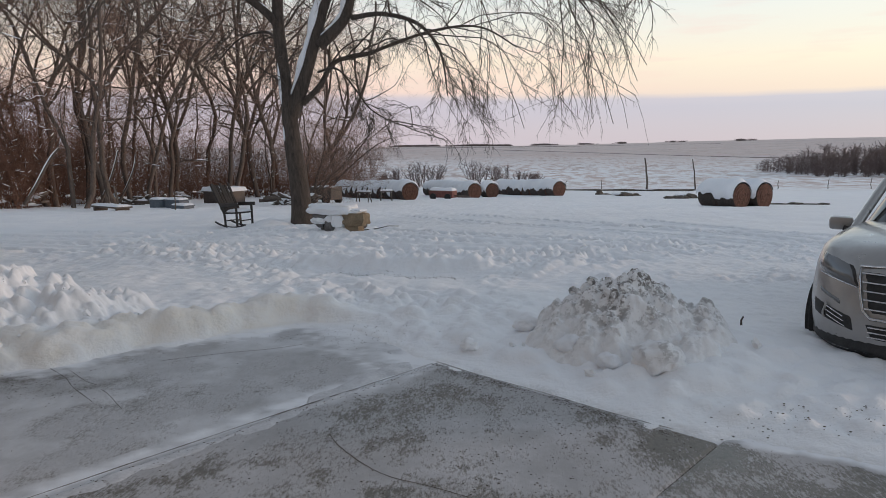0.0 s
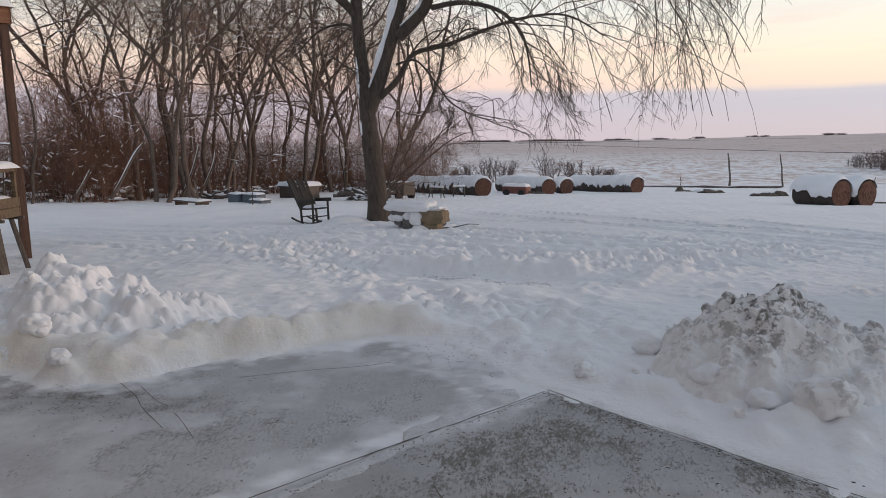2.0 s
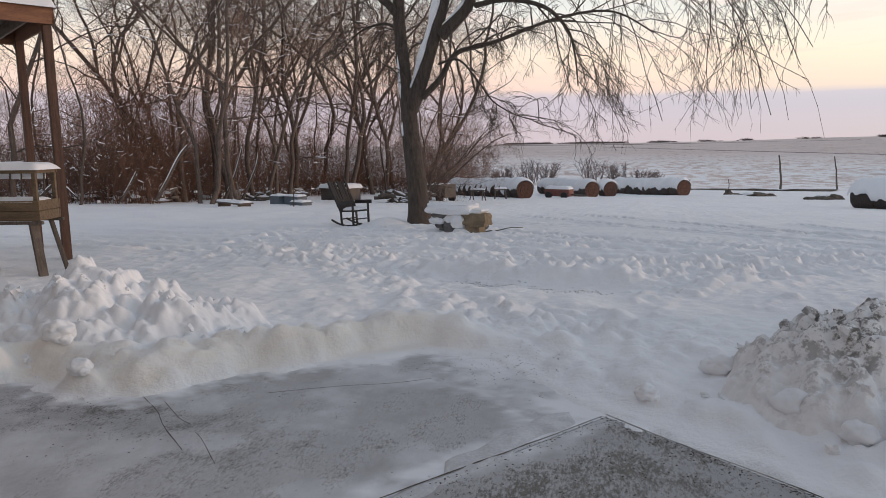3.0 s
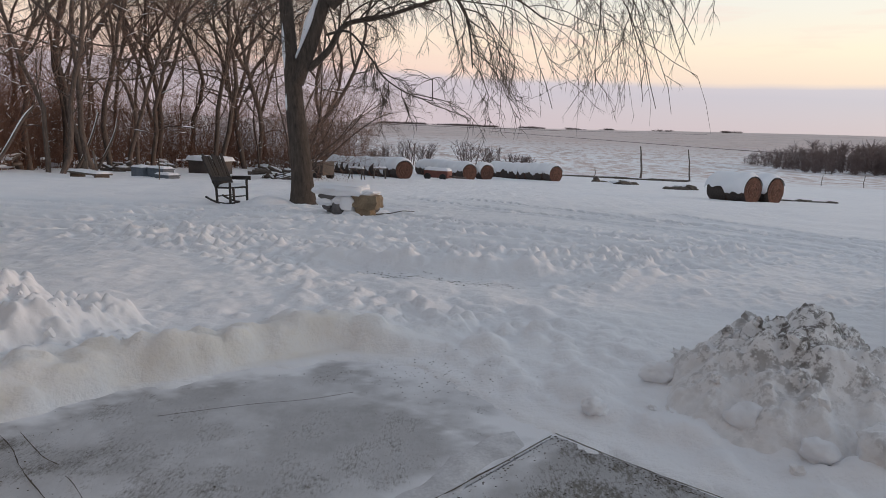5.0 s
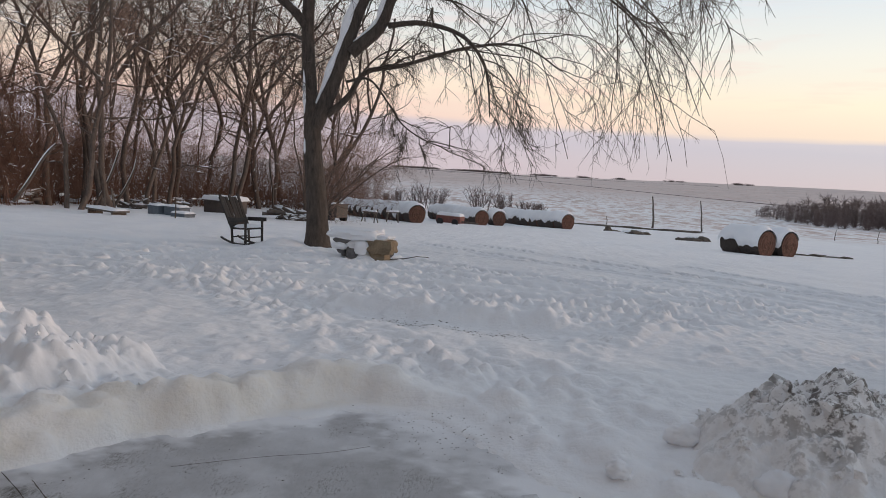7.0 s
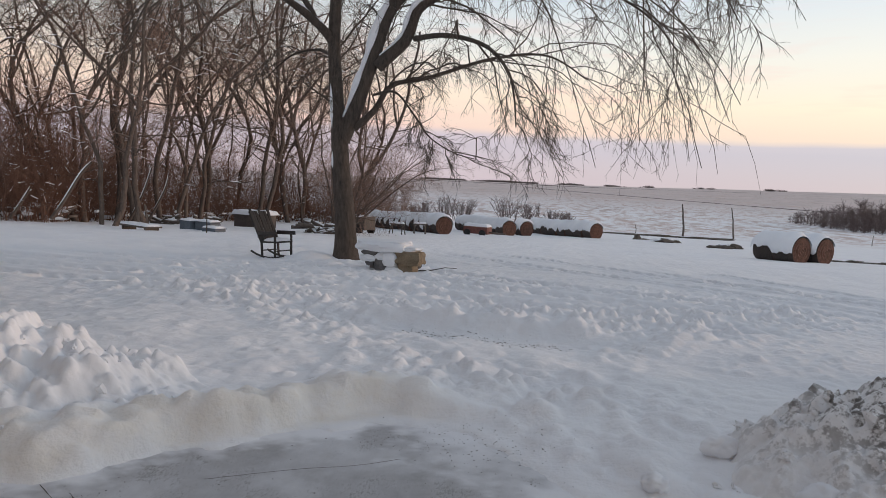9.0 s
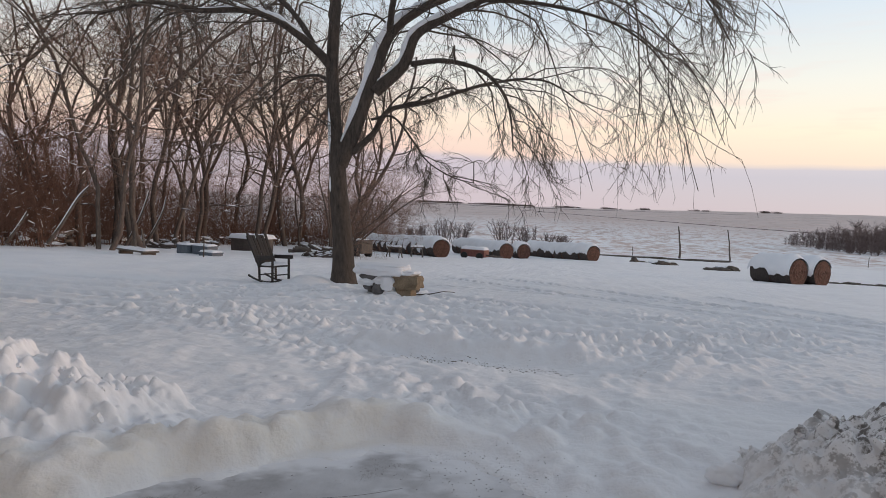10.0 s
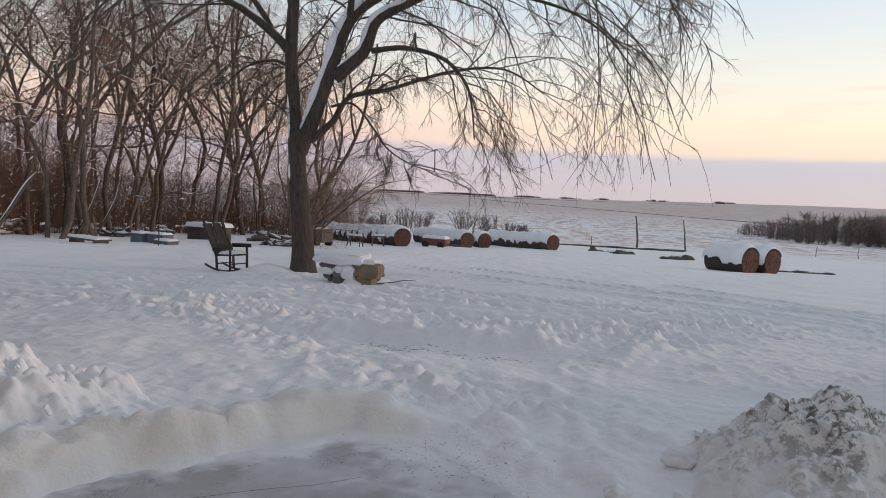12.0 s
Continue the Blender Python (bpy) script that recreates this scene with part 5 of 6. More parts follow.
def bale_rows():
    rng = random.Random(31)
    model, first = bale_model(), True
    # first bale's centre on the plan, number of bales
    rows = [(-7.7, 55.4, 12), (-2.9, 64.0, 7), (-1.3, 67.3, 1), (5.1, 66.5, 8), (13.75, 40.6, 2), (15.2, 41.4, 2)]
    face = math.degrees(math.atan2(ROW.y, ROW.x)) + 180
    for r, (x, y, count) in enumerate(rows):
        line = []
        for k in range(count):
            p = Vector((x, y, 0)) + ROW * (k * (BALE_W + 0.10) + 0.5)
            p += Vector((rng.gauss(0, 0.03), rng.gauss(0, 0.03), 0))
            z = height_at(p.x, p.y) + BALE_R * 0.80
            m = pose(p.x, p.y, z, 0, 0, face + rng.gauss(0, 1.5))
            if first:
                model.matrix_world, first = m, False
            else:
                copy_thing(model, m)
            line.append((p.x, p.y, z))
        # snow along the row: a sheet over the tops that hangs unevenly down the sides
        cap = thing("snowdrift", line[0], face + 180, "deep snow lying along the top of a bale row", "snow", "snow on the bales")
        length = (count - 1) * (BALE_W + 0.10)
        nx, na = max(12, count * 9), 17
        bm = bmesh.new()
        sheet = []
        for i in range(nx):
            u = -BALE_W / 2 - 0.02 + (length + BALE_W + 0.04) * i / (nx - 1)
            at = np.clip(u / (BALE_W + 0.10), 0, count - 1)
            zc = float(np.interp(at, range(count), [q[2] for q in line])) - line[0][2]
            ring = []
            for j in range(na):
                f = 2 * j / (na - 1) - 1
                reach = 1.34 + 0.50 * noise.noise(Vector((u * 1.7, f * 0.6, r * 7.0))) + 0.25 * noise.noise(Vector((u * 5.1, f * 0.6, r * 3.0))) + (0.22 if f < 0 else 0.0) + (0.45 * math.cos(2 * math.pi * (u / (BALE_W + 0.10) - 0.5)) - 0.25 if r == 0 and u > 1.5 else 0.0)
                a = math.pi / 2 + f * reach
                t = 0.24 * math.sqrt(max(0, 1 - f * f)) * (1.0 + 0.5 * noise.noise(Vector((u * 1.3, f * 2, r * 3.0)))) * min(1, (i + 0.3) / 2, (nx - 0.7 - i) / 2)
                rr = BALE_R + 0.012 + t
                ring.append(bm.verts.new((u, rr * math.cos(a) * 1.02, zc + rr * math.sin(a))))
            sheet.append(ring)
        for a, b in zip(sheet, sheet[1:]):
            for j in range(na - 1):
                bm.faces.new((a[j], b[j], b[j + 1], a[j + 1]))
        bmesh.ops.recalc_face_normals(bm, faces=bm.faces)
        part("snow_sheet", bm, SNOW, cap)


bale_rows()


def crooked_post(x, y, height, lean, r, seed):
    rng = random.Random(seed)
    pts, p = [], Vector((0, 0, -0.4))
    for k in range(9):
        pts.append(p.copy())
        p = p + Vector((lean * height / 8 + rng.gauss(0, 0.05), 0, (height + 0.4) / 8))
    ob = new("fence_post", tubes_mesh("fence_post", [(pts, [r * (1.2 - 0.07 * k) for k in range(9)], 8)], POST_WOOD))
    ob.matrix_world = pose(x, y, height_at(x, y))
    return tagged(ob, "crooked grey wooden fence post standing in the snow", "post", "fence posts")


crooked_post(18.6, 94.0, 4.2, -0.07, 0.13, 1)
crooked_post(24.9, 94.0, 4.0, -0.13, 0.10, 2)
for k, (x, y, h) in enumerate([(30, 97, 1.3), (37, 98, 1.2), (44, 99, 1.4), (50, 100, 1.6), (58, 101, 1.3), (66, 102, 1.3), (8, 95, 1.2), (13, 96, 1.2), (2, 96, 1.1)]):
    crooked_post(x, y, h, 0.02, 0.05, 10 + k)


def clutter(name, x, y, items, label, category):
    """Low lumps lying in the snow: (dx, dy, dz, sx, sy, sz, material, part name)."""
    root = thing(name, (x, y, height_at(x, y)), 0, label, category)
    for k, (dx, dy, dz, sx, sy, sz, mat, pn) in enumerate(items):
        bm = bmesh.new()
        lump(bm, Matrix.Translation((dx, dy, dz)) @ Matrix.Diagonal((sx, sy, sz, 1)), k + int(x * 3 + y), 3, 0.45, 1.6)
        part(pn, bm, mat, root)
    return root


clutter("dirt_heap", 11.2, 66, [(0, 0, 0.05, 0.8, 0.6, 0.28, EARTH, "clod"), (0.9, 0.2, 0.02, 0.7, 0.5, 0.2, EARTH, "clod"), (-0.6, 0.1, 0.2, 0.5, 0.4, 0.12, SNOW, "snow_patch"), (0.5, 0.4, 0.25, 0.5, 0.4, 0.12, SNOW, "snow_patch")], "frozen clods of dark earth dusted with snow", "earth")
clutter("dirt_heap", 15.4, 62, [(0, 0, 0.05, 0.9, 0.6, 0.22, EARTH, "clod"), (1.0, 0.2, 0.1, 0.6, 0.5, 0.3, EARTH, "clod"), (-0.8, 0.1, 0.05, 0.6, 0.4, 0.15, EARTH, "clod"), (0.2, 0.3, 0.25, 0.6, 0.4, 0.12, SNOW, "snow_patch")], "frozen clods of dark earth dusted with snow", "earth")
clutter("dirt_heap", 9.4, 70, [(0, 0, 0.05, 0.4, 0.4, 0.45, EARTH, "clod"), (0.7, 0.2, 0.02, 0.5, 0.4, 0.14, EARTH, "clod")], "frozen clods of dark earth dusted with snow", "earth")
clutter("bare_strip", 8.5, 88, [(0, 0, 0.0, 4.5, 0.7, 0.16, EARTH, "earth_ridge"), (6, 0.4, 0.0, 3.5, 0.6, 0.13, EARTH, "earth_ridge"), (12, 0, 0.02, 3.0, 0.7, 0.14, EARTH, "earth_ridge")], "dark bare ridge of earth at the field's edge", "earth")
clutter("bare_strip", 18.2, 46, [(-0.6, 0, 0.0, 0.8, 0.35, 0.09, EARTH, "earth_ridge"), (0.8, 0.4, 0.02, 0.5, 0.3, 0.10, EARTH, "earth_ridge"), (1.7, 0.1, 0.0, 0.6, 0.22, 0.07, EARTH, "earth_ridge"), (2.6, 0.5, 0.0, 0.4, 0.3, 0.08, EARTH, "earth_ridge")], "dark bare ridge of earth beside the bales", "earth")


def trailer():
    x, y = -12.7, 48.0
    root = thing("trailer", (x, y, height_at(x, y)), -25, "dark low farm trailer with board sides in the snow", "trailer")
    for k in range(3):
        for sy in (-1, 1):
            bm = bmesh.new()
            box(bm, (2.0, 0.05, 0.28), pose(0, sy * 0.6, 0.42 + 0.30 * k), 0.01)
            part("side_board", bm, WOOD_GREY, root)
    for sx in (-1, 1):
        bm = bmesh.new()
        box(bm, (0.05, 1.2, 0.9), pose(sx * 1.0, 0, 0.72), 0.01)
        part("end_board", bm, WOOD_GREY, root)
        for sy in (-1, 1):
            bm = bmesh.new()
            bmesh.ops.create_cone(bm, cap_ends=True, segments=24, radius1=0.3, radius2=0.3, depth=0.18, matrix=pose(sx * 0.6, sy * 0.68, 0.24, 90))
            part("wheel", bm, RUBBER, root)
    bm = bmesh.new()
    box(bm, (1.9, 1.15, 0.05), pose(0, 0, 0.32), 0.01)
    part("floor_board", bm, WOOD_GREY, root)
    snow_cap("snow_load", root, -0.97, 0.97, -0.57, 0.57, 0.95, 0.3, 4, 20, 14)


trailer()


def trestle(x, y, turn, length):
    root = thing("trestle", (x, y, height_at(x, y)), turn, "small wooden trestle with snow on top", "trestle", "trestles by the bales")
    bm = bmesh.new()
    box(bm, (length, 0.14, 0.10), pose(0, 0, 0.72), 0.008)
    part("beam", bm, WOOD_GREY, root)
    for sx in (-1, 1):
        for sy in (-1, 1):
            bm = bmesh.new()
            bar(bm, (sx * length * 0.45, sy * 0.28, -0.1), (sx * length * 0.38, sy * 0.04, 0.7), 0.07, 0.05)
            part("leg", bm, WOOD_GREY, root)
    snow_cap("snow_cap", root, -length / 2, length / 2, -0.08, 0.08, 0.77, 0.14, 6, 14, 8)


trestle(-10.3, 49.8, -20, 1.2)
trestle(-9.2, 53.0, 15, 1.0)


def red_wagon():
    x, y = -5.2, 58.0
    root = thing("implement", (x, y, height_at(x, y)), -22, "faded red farm implement box with a snowy lid", "farm implement")
    bm = bmesh.new()
    box(bm, (2.2, 0.9, 0.6), pose(0, 0, 0.42), 0.03)
    part("body", bm, RED_PAINT, root)
    bm = bmesh.new()
    bar(bm, (1.0, 0, 0.3), (2.6, -0.1, 0.25), 0.12, 0.12)
    part("drawbar", bm, POST_WOOD, root)
    for sx in (-0.7, 0.7):
        bm = bmesh.new()
        bmesh.ops.create_cone(bm, cap_ends=True, segments=24, radius1=0.28, radius2=0.28, depth=0.16, matrix=pose(sx, -0.5, 0.2, 90))
        part("wheel", bm, RUBBER, root)
    snow_cap("snow_lid", root, -1.1, 1.1, -0.45, 0.45, 0.72, 0.22, 5, 20, 12)


red_wagon()


def low_platform():
    x, y = -16.7, 28.0
    root = thing("garden_bench", (x, y, height_at(x, y)), -28, "low dark bench board under snow at the woods' edge", "bench")
    bm = bmesh.new()
    box(bm, (2.1, 0.7, 0.07), pose(0, 0, 0.17), 0.01)
    part("seat_board", bm, WOOD_GREY, root)
    for sx in (-0.85, 0.85):
        bm = bmesh.new()
        box(bm, (0.10, 0.6, 0.35), pose(sx, 0, 0.0), 0.01)
        part("support", bm, WOOD_GREY, root)
    snow_cap("snow_layer", root, -1.03, 1.03, -0.33, 0.33, 0.205, 0.09, 2, 24, 10)
    for sx, h, lean in ((-0.28, 0.75, -0.15), (0.42, 0.85, -0.35)):
        bm = bmesh.new()
        bar(bm, (sx, 0.1, 0.2), (sx + lean, 0.15, 0.2 + h), 0.07, 0.06)
        part("upright", bm, WOOD_GREY, root)


low_platform()


def storage_box(x, y, turn, w, h):
    root = thing("storage_box", (x, y, height_at(x, y)), turn, "blue-grey storage box with a snow-covered lid by the woods", "box", "boxes by the woods")
    bm = bmesh.new()
    box(bm, (w, 0.6, h), pose(0, 0, h / 2 - 0.05), 0.03)
    part("body", bm, BLUE_GREY, root)
    bm = bmesh.new()
    box(bm, (w + 0.05, 0.66, 0.05), pose(0, 0, h - 0.02), 0.015)
    part("lid", bm, BLUE_GREY, root)
    snow_cap("snow_cap", root, -w / 2, w / 2, -0.32, 0.32, h, 0.10, 3, 16, 10)


storage_box(-16.75, 32.2, -25, 0.75, 0.42)
storage_box(-15.75, 32.0, -25, 1.1, 0.40)
storage_box(-15.15, 31.4, -25, 0.95, 0.16)


def shed():
    x, y = -19.4, 46.0
    root = thing("shed", (x, y, height_at(x, y)), -20, "low rusty shed with a snow-laden roof among the trees", "shed")
    bm = bmesh.new()
    box(bm, (2.3, 1.6, 0.9), pose(0, 0, 0.4), 0.02)
    part("wall", bm, ROOF_TIN, root)
    bm = bmesh.new()
    box(bm, (2.5, 1.8, 0.07), pose(0, 0, 0.88, 4), 0.02)
    part("roof", bm, ROOF_TIN, root)
    snow_cap("snow_cap", root, -1.3, 1.3, -0.95, 0.95, 0.88, 0.28, 6, 30, 14)


shed()


def log_pile(x, y, turn, seed, width, rows):
    """Cut branches and logs thrown in a heap, with snow on them."""
    rng = random.Random(seed)
    root = thing("log_pile", (x, y, height_at(x, y)), turn, "tumbled pile of cut logs and branches with snow on it", "log pile", "log piles at the woods")
    for k in range(rows):
        r = rng.uniform(0.05, 0.13)
        px, pz = rng.uniform(-width / 2, width / 2), rng.uniform(0.0, 0.55) * (1 - 0.3 * rng.random())
        ln, yaw, tip = rng.uniform(0.6, 1.5), rng.uniform(0, math.pi), rng.gauss(0, 0.18)
        d = Vector((math.cos(yaw), math.sin(yaw) * 0.6, tip)) * ln / 2
        c = Vector((px, rng.uniform(-0.4, 0.4), pz + r))
        child("log", tubes_mesh("log", [((c - d, c - d * 0.98, c, c + d * 0.98, c + d), (0.005, r, r * 0.95, r * 0.85, 0.005), 7)], POST_WOOD), root)
        if rng.random() < 0.75:
            up = Vector((0, -r * 0.1, r * 0.8))
            child("snow_ridge", tubes_mesh("snow_ridge", [((c - d * 0.9 + up, c - d * 0.4 + up, c + d * 0.3 + up, c + d * 0.9 + up), (0.01, r * 0.7, r * 0.75, 0.01), 6)], SNOW), root)


log_pile(-13.0, 40.5, -10, 41, 3.4, 34)
log_pile(-25.0, 31.8, 20, 42, 4.0, 26)
log_pile(-21.5, 41.0, 20, 43, 3.5, 26)
log_pile(-31.0, 27.0, 30, 44, 4.0, 30)


def fallen_branch(x, y, pts, r):
    """A broken limb leaning in the trees with snow along its upper side."""
    root = thing("fallen_branch", (x, y, height_at(x, y)), 0, "broken leaning limb with snow along its upper side", "branch", "fallen branches in the woods")
    path = limb_path(pts, 4)
    n = len(path)
    child("limb", tubes_mesh("limb", [(path, [r * (1 - 0.6 * i / n) for i in range(n)], 6)], WOOD_BARK), root)
    up = [p + Vector((0, -r * 0.4, r * 0.75)) for p in path]
    child("snow_ridge", tubes_mesh("snow_ridge", [(up, [max(0.006, r * 0.42 * math.sin(math.pi * (i + 0.5) / n)) for i in range(n)], 6)], SNOW), root)


fallen_branch(-20.0, 28.6, [(-1.2, 0, 0.2), (-0.6, 0, 1.0), (0.2, 0, 2.2), (0.7, 0, 2.7)], 0.085)
fallen_branch(-20.6, 34.5, [(-0.8, 0, 0.1), (0.0, 0, 1.6), (0.5, 0, 3.0)], 0.085)
fallen_branch(-22.8, 40.0, [(-0.8, 0, 0.1), (0.2, 0, 1.9), (0.5, 0, 3.0)], 0.085)
fallen_branch(-22.6, 29.0, [(-0.9, 0, 0.1), (-0.3, 0, 0.9), (0.1, 0, 1.5)], 0.085)
fallen_branch(-26.0, 27.5, [(-1.0, 0, 0.1), (0.3, 0, 1.0), (1.4, 0, 0.3)], 0.085)


# the parked car
def car():
    root = thing("car", (3.88, 5.42, -0.13), 142, "champagne-silver SUV parked in deep snow, nose to the yard", "car")
    W, N = 0.985, 3.0

    def outline(scale_w, inset):
        half = []
        for k in range(19):
            a = math.pi / 2 * k / 18
            half.append((W * scale_w * math.sin(a) ** (2 / N), -inset - 1.05 * (1 - max(math.cos(a), 0) ** (2 / N))))
        for y in (-1.5, -2.0, -2.8, -3.6, -4.3, -4.8):
            half.append((W * scale_w, y - inset * 0))
        half += [(W * scale_w * 0.96, -5.0 + inset), (W * scale_w * 0.7, -5.12 + inset), (0.0, -5.15 + inset)]
        return half

    def top_line(y):
        return float(np.interp(-y, (0, 0.25, 0.7, 1.25, 1.6, 5.2), (1.00, 1.06, 1.10, 1.14, 1.16, 1.18)))

    levels = [(0.20, 0.90, 0.10), (0.26, 0.955, 0.03), (0.42, 0.985, 0.0), (0.55, 1.0, 0.0), (0.68, 1.0, 0.02), (0.84, 0.985, 0.05), (0.95, 0.955, 0.10), (1.0, 0.90, 0.16), (1.035, 0.80, 0.26), (1.06, 0.55, 0.34), (1.07, 0.25, 0.38)]

    def surface(i, k, side):
        f, sw, inset = levels[i]
        x, y = outline(sw, inset)[k]
        z = 0.20 + (f - 0.20) / 0.80 * (top_line(y) - 0.20)
        return Vector((side * x, y, z))

    count = len(outline(1, 0))
    bm = bmesh.new()
    grid = []
    for i in range(len(levels)):
        ring = [bm.verts.new(surface(i, k, -1)) for k in range(count - 1, 0, -1)] + [bm.verts.new(surface(i, k, 1)) for k in range(count - 1)]
        grid.append(ring)
    for i, (a, b) in enumerate(zip(grid, grid[1:])):
        for j in range(len(a)):
            k = (j + 1) % len(a)
            bm.faces.new((a[j], a[k], b[k], b[j]))
    bm.faces.new(grid[-1])
    bmesh.ops.recalc_face_normals(bm, faces=bm.faces)
    body = part("body", bm, CAR_PAINT, root)

    def skin(x, z, out=0.0):
        """A point of the front skin at side x and height z, pushed outwards."""
        z = min(max(0.2 + (z - 0.2) * 1.26, 0.2), 1.06)
        ks = [(levels[i][0], levels[i][1], levels[i][2]) for i in range(8)]
        y = -0.2
        for _ in range(6):
            f = 0.20 + 0.80 * (z - 0.20) / (top_line(y) - 0.20)
            sw = float(np.interp(f, [q[0] for q in ks], [q[1] for q in ks]))
            inset = float(np.interp(f, [q[0] for q in ks], [q[2] for q in ks]))
            q = min(abs(x) / (W * sw), 0.9995)
            y = -inset - 1.05 * (1 - (1 - q ** N) ** (1 / N))
        n = Vector((np.sign(x) * (abs(x) / W) ** 4, 1.0 - 0.7 * (abs(x) / W) ** 4, 0.1)).normalized()
        return Vector((x, y, z)) + n * out

    def plate(name, corners, mat, parent, out=0.012, nu=14, nv=5, label=""):
        """A curved plate on the skin between four (x, z) corners: low inner, low outer, high outer, high inner."""
        b = bmesh.new()
        rows = []
        for j in range(nv):
            v = j / (nv - 1)
            row = []
            for i in range(nu):
                u = i / (nu - 1)
                x = (corners[0][0] * (1 - u) + corners[1][0] * u) * (1 - v) + (corners[3][0] * (1 - u) + corners[2][0] * u) * v
                z = (corners[0][1] * (1 - u) + corners[1][1] * u) * (1 - v) + (corners[3][1] * (1 - u) + corners[2][1] * u) * v
                rim = 0.0 if 0 < i < nu - 1 and 0 < j < nv - 1 else -0.02
                row.append(b.verts.new(skin(x, z, out + rim)))
            rows.append(row)
        for p, q in zip(rows, rows[1:]):
            for i in range(nu - 1):
                b.faces.new((p[i], p[i + 1], q[i + 1], q[i]))
        bmesh.ops.recalc_face_normals(b, faces=b.faces)
        return part(name, b, mat, parent, label)

    def ribbon(name, pts, r, mat, parent, out=0.02):
        line = [skin(x, z, out) for x, z in pts]
        return child(name, tubes_mesh(name, [(line, [r] * len(line), 6)], mat), parent)

    for s in (1, -1):
        lamp = plate("headlight", [(s * 0.45, 0.655), (s * 0.90, 0.735), (s * 0.84, 0.885), (s * 0.53, 0.82)], BLACK_TRIM, body, 0.010)
        plate("lens", [(s * 0.48, 0.670), (s * 0.885, 0.745), (s * 0.83, 0.870), (s * 0.55, 0.805)], LENS, lamp, 0.018, label="clouded clear lens")
        ribbon("lamp_edge", [(s * (0.48 + 0.04 * k), 0.672 + 0.007 * k) for k in range(9)], 0.006, CHROME, lamp)
        pod = plate("fog_pod", [(s * 0.46, 0.36), (s * 0.87, 0.43), (s * 0.88, 0.565), (s * 0.50, 0.495)], BLACK_TRIM, body, 0.008)
        for k in range(3):
            ribbon("slat", [(s * (0.55 + 0.02 * i + 0.01 * k), 0.405 + 0.032 * k + 0.006 * i) for i in range(9)], 0.005, CHROME, pod, 0.014)
        ribbon("pod_edge", [(s * (0.735 + 0.01 * math.sin(k)), 0.43 + 0.018 * k) for k in range(7)], 0.010, CAR_PAINT, pod, 0.016)
        plate("turn_lamp", [(s * 0.60, 0.535), (s * 0.82, 0.60), (s * 0.82, 0.635), (s * 0.60, 0.575)], LENS, body, 0.012, 10, 4, "pale side lamp")
        # mirror
        bm = bmesh.new()
        box(bm, (0.22, 0.12, 0.14), pose(s * 1.02, -1.66, 1.16, 0, 0, s * 12), 0.045)
        mir = part("mirror", bm, CAR_PAINT, root)
        bm = bmesh.new()
        bar(bm, (s * 0.84, -1.62, 1.08), (s * 0.98, -1.64, 1.12), 0.08, 0.05)
        part("mirror_foot", bm, BLACK_TRIM, mir)
        for y in (-0.95, -3.98):
            bm = bmesh.new()
            bmesh.ops.create_cone(bm, cap_ends=True, segments=40, radius1=0.385, radius2=0.385, depth=0.25, matrix=pose(s * 0.885, y, 0.37, 0, 90, 0))
            bmesh.ops.bevel(bm, geom=[e for e in bm.edges if e.is_boundary or len({f.normal.to_tuple(1) for f in e.link_faces}) > 1 and e.calc_face_angle(0) > 1], offset=0.05, segments=3, affect="EDGES")
            wheel = part("wheel", bm, RUBBER, root)
            bm = bmesh.new()
            bmesh.ops.create_cone(bm, cap_ends=True, segments=32, radius1=0.26, radius2=0.24, depth=0.02, matrix=pose(s * 1.015, y, 0.37, 0, s * 90, 0))
            part("rim", bm, CHROME, wheel)
    grille = plate("grille", [(-0.40, 0.50), (0.40, 0.50), (0.47, 0.80), (-0.47, 0.80)], BLACK_TRIM, body, 0.012, 16, 6)
    for k in range(5):
        ribbon("bar", [((0.41 + 0.012 * k) * (i / 7 - 1), 0.545 + 0.056 * k) for i in range(15)], 0.0075, CHROME, grille, 0.022)
    ribbon("grille_edge", [(-0.48, 0.81), (-0.47, 0.72), (-0.45, 0.62), (-0.42, 0.53), (-0.36, 0.485), (0, 0.48), (0.36, 0.485), (0.42, 0.53), (0.45, 0.62), (0.47, 0.72), (0.48, 0.81), (0.0, 0.825), (-0.48, 0.81)], 0.012, CHROME, grille, 0.02)
    intake = plate("lower_intake", [(-0.36, 0.34), (0.36, 0.34), (0.43, 0.455), (-0.43, 0.455)], BLACK_TRIM, body, 0.012, 14, 5)
    for k in range(3):
        ribbon("bar", [(0.37 * (i / 7 - 1), 0.365 + 0.032 * k) for i in range(15)], 0.007, CHROME, intake, 0.02)
    plate("valance", [(-0.94, 0.12), (0.94, 0.12), (0.965, 0.335), (-0.965, 0.335)], BLACK_TRIM, body, 0.016, 30, 4, "black lower bumper")
    # cabin
    bm = bmesh.new()
    cab = []
    for z, hw, yf, yb in ((1.06, 0.86, -1.02, -5.0), (1.18, 0.855, -1.28, -4.98), (1.40, 0.80, -1.80, -4.9), (1.62, 0.735, -2.18, -4.75), (1.70, 0.69, -2.42, -4.65)):
        ring = []
        for k in range(24):
            a = 2 * math.pi * k / 24
            cx, cy = math.copysign(abs(math.cos(a)) ** 0.35, math.cos(a)), math.copysign(abs(math.sin(a)) ** 0.35, math.sin(a))
            ring.append(bm.verts.new((hw * cx, (yf + yb) / 2 + (yf - yb) / 2 * cy - 0.10 * abs(cx) ** 3 * (cy > 0), z)))
        cab.append(ring)
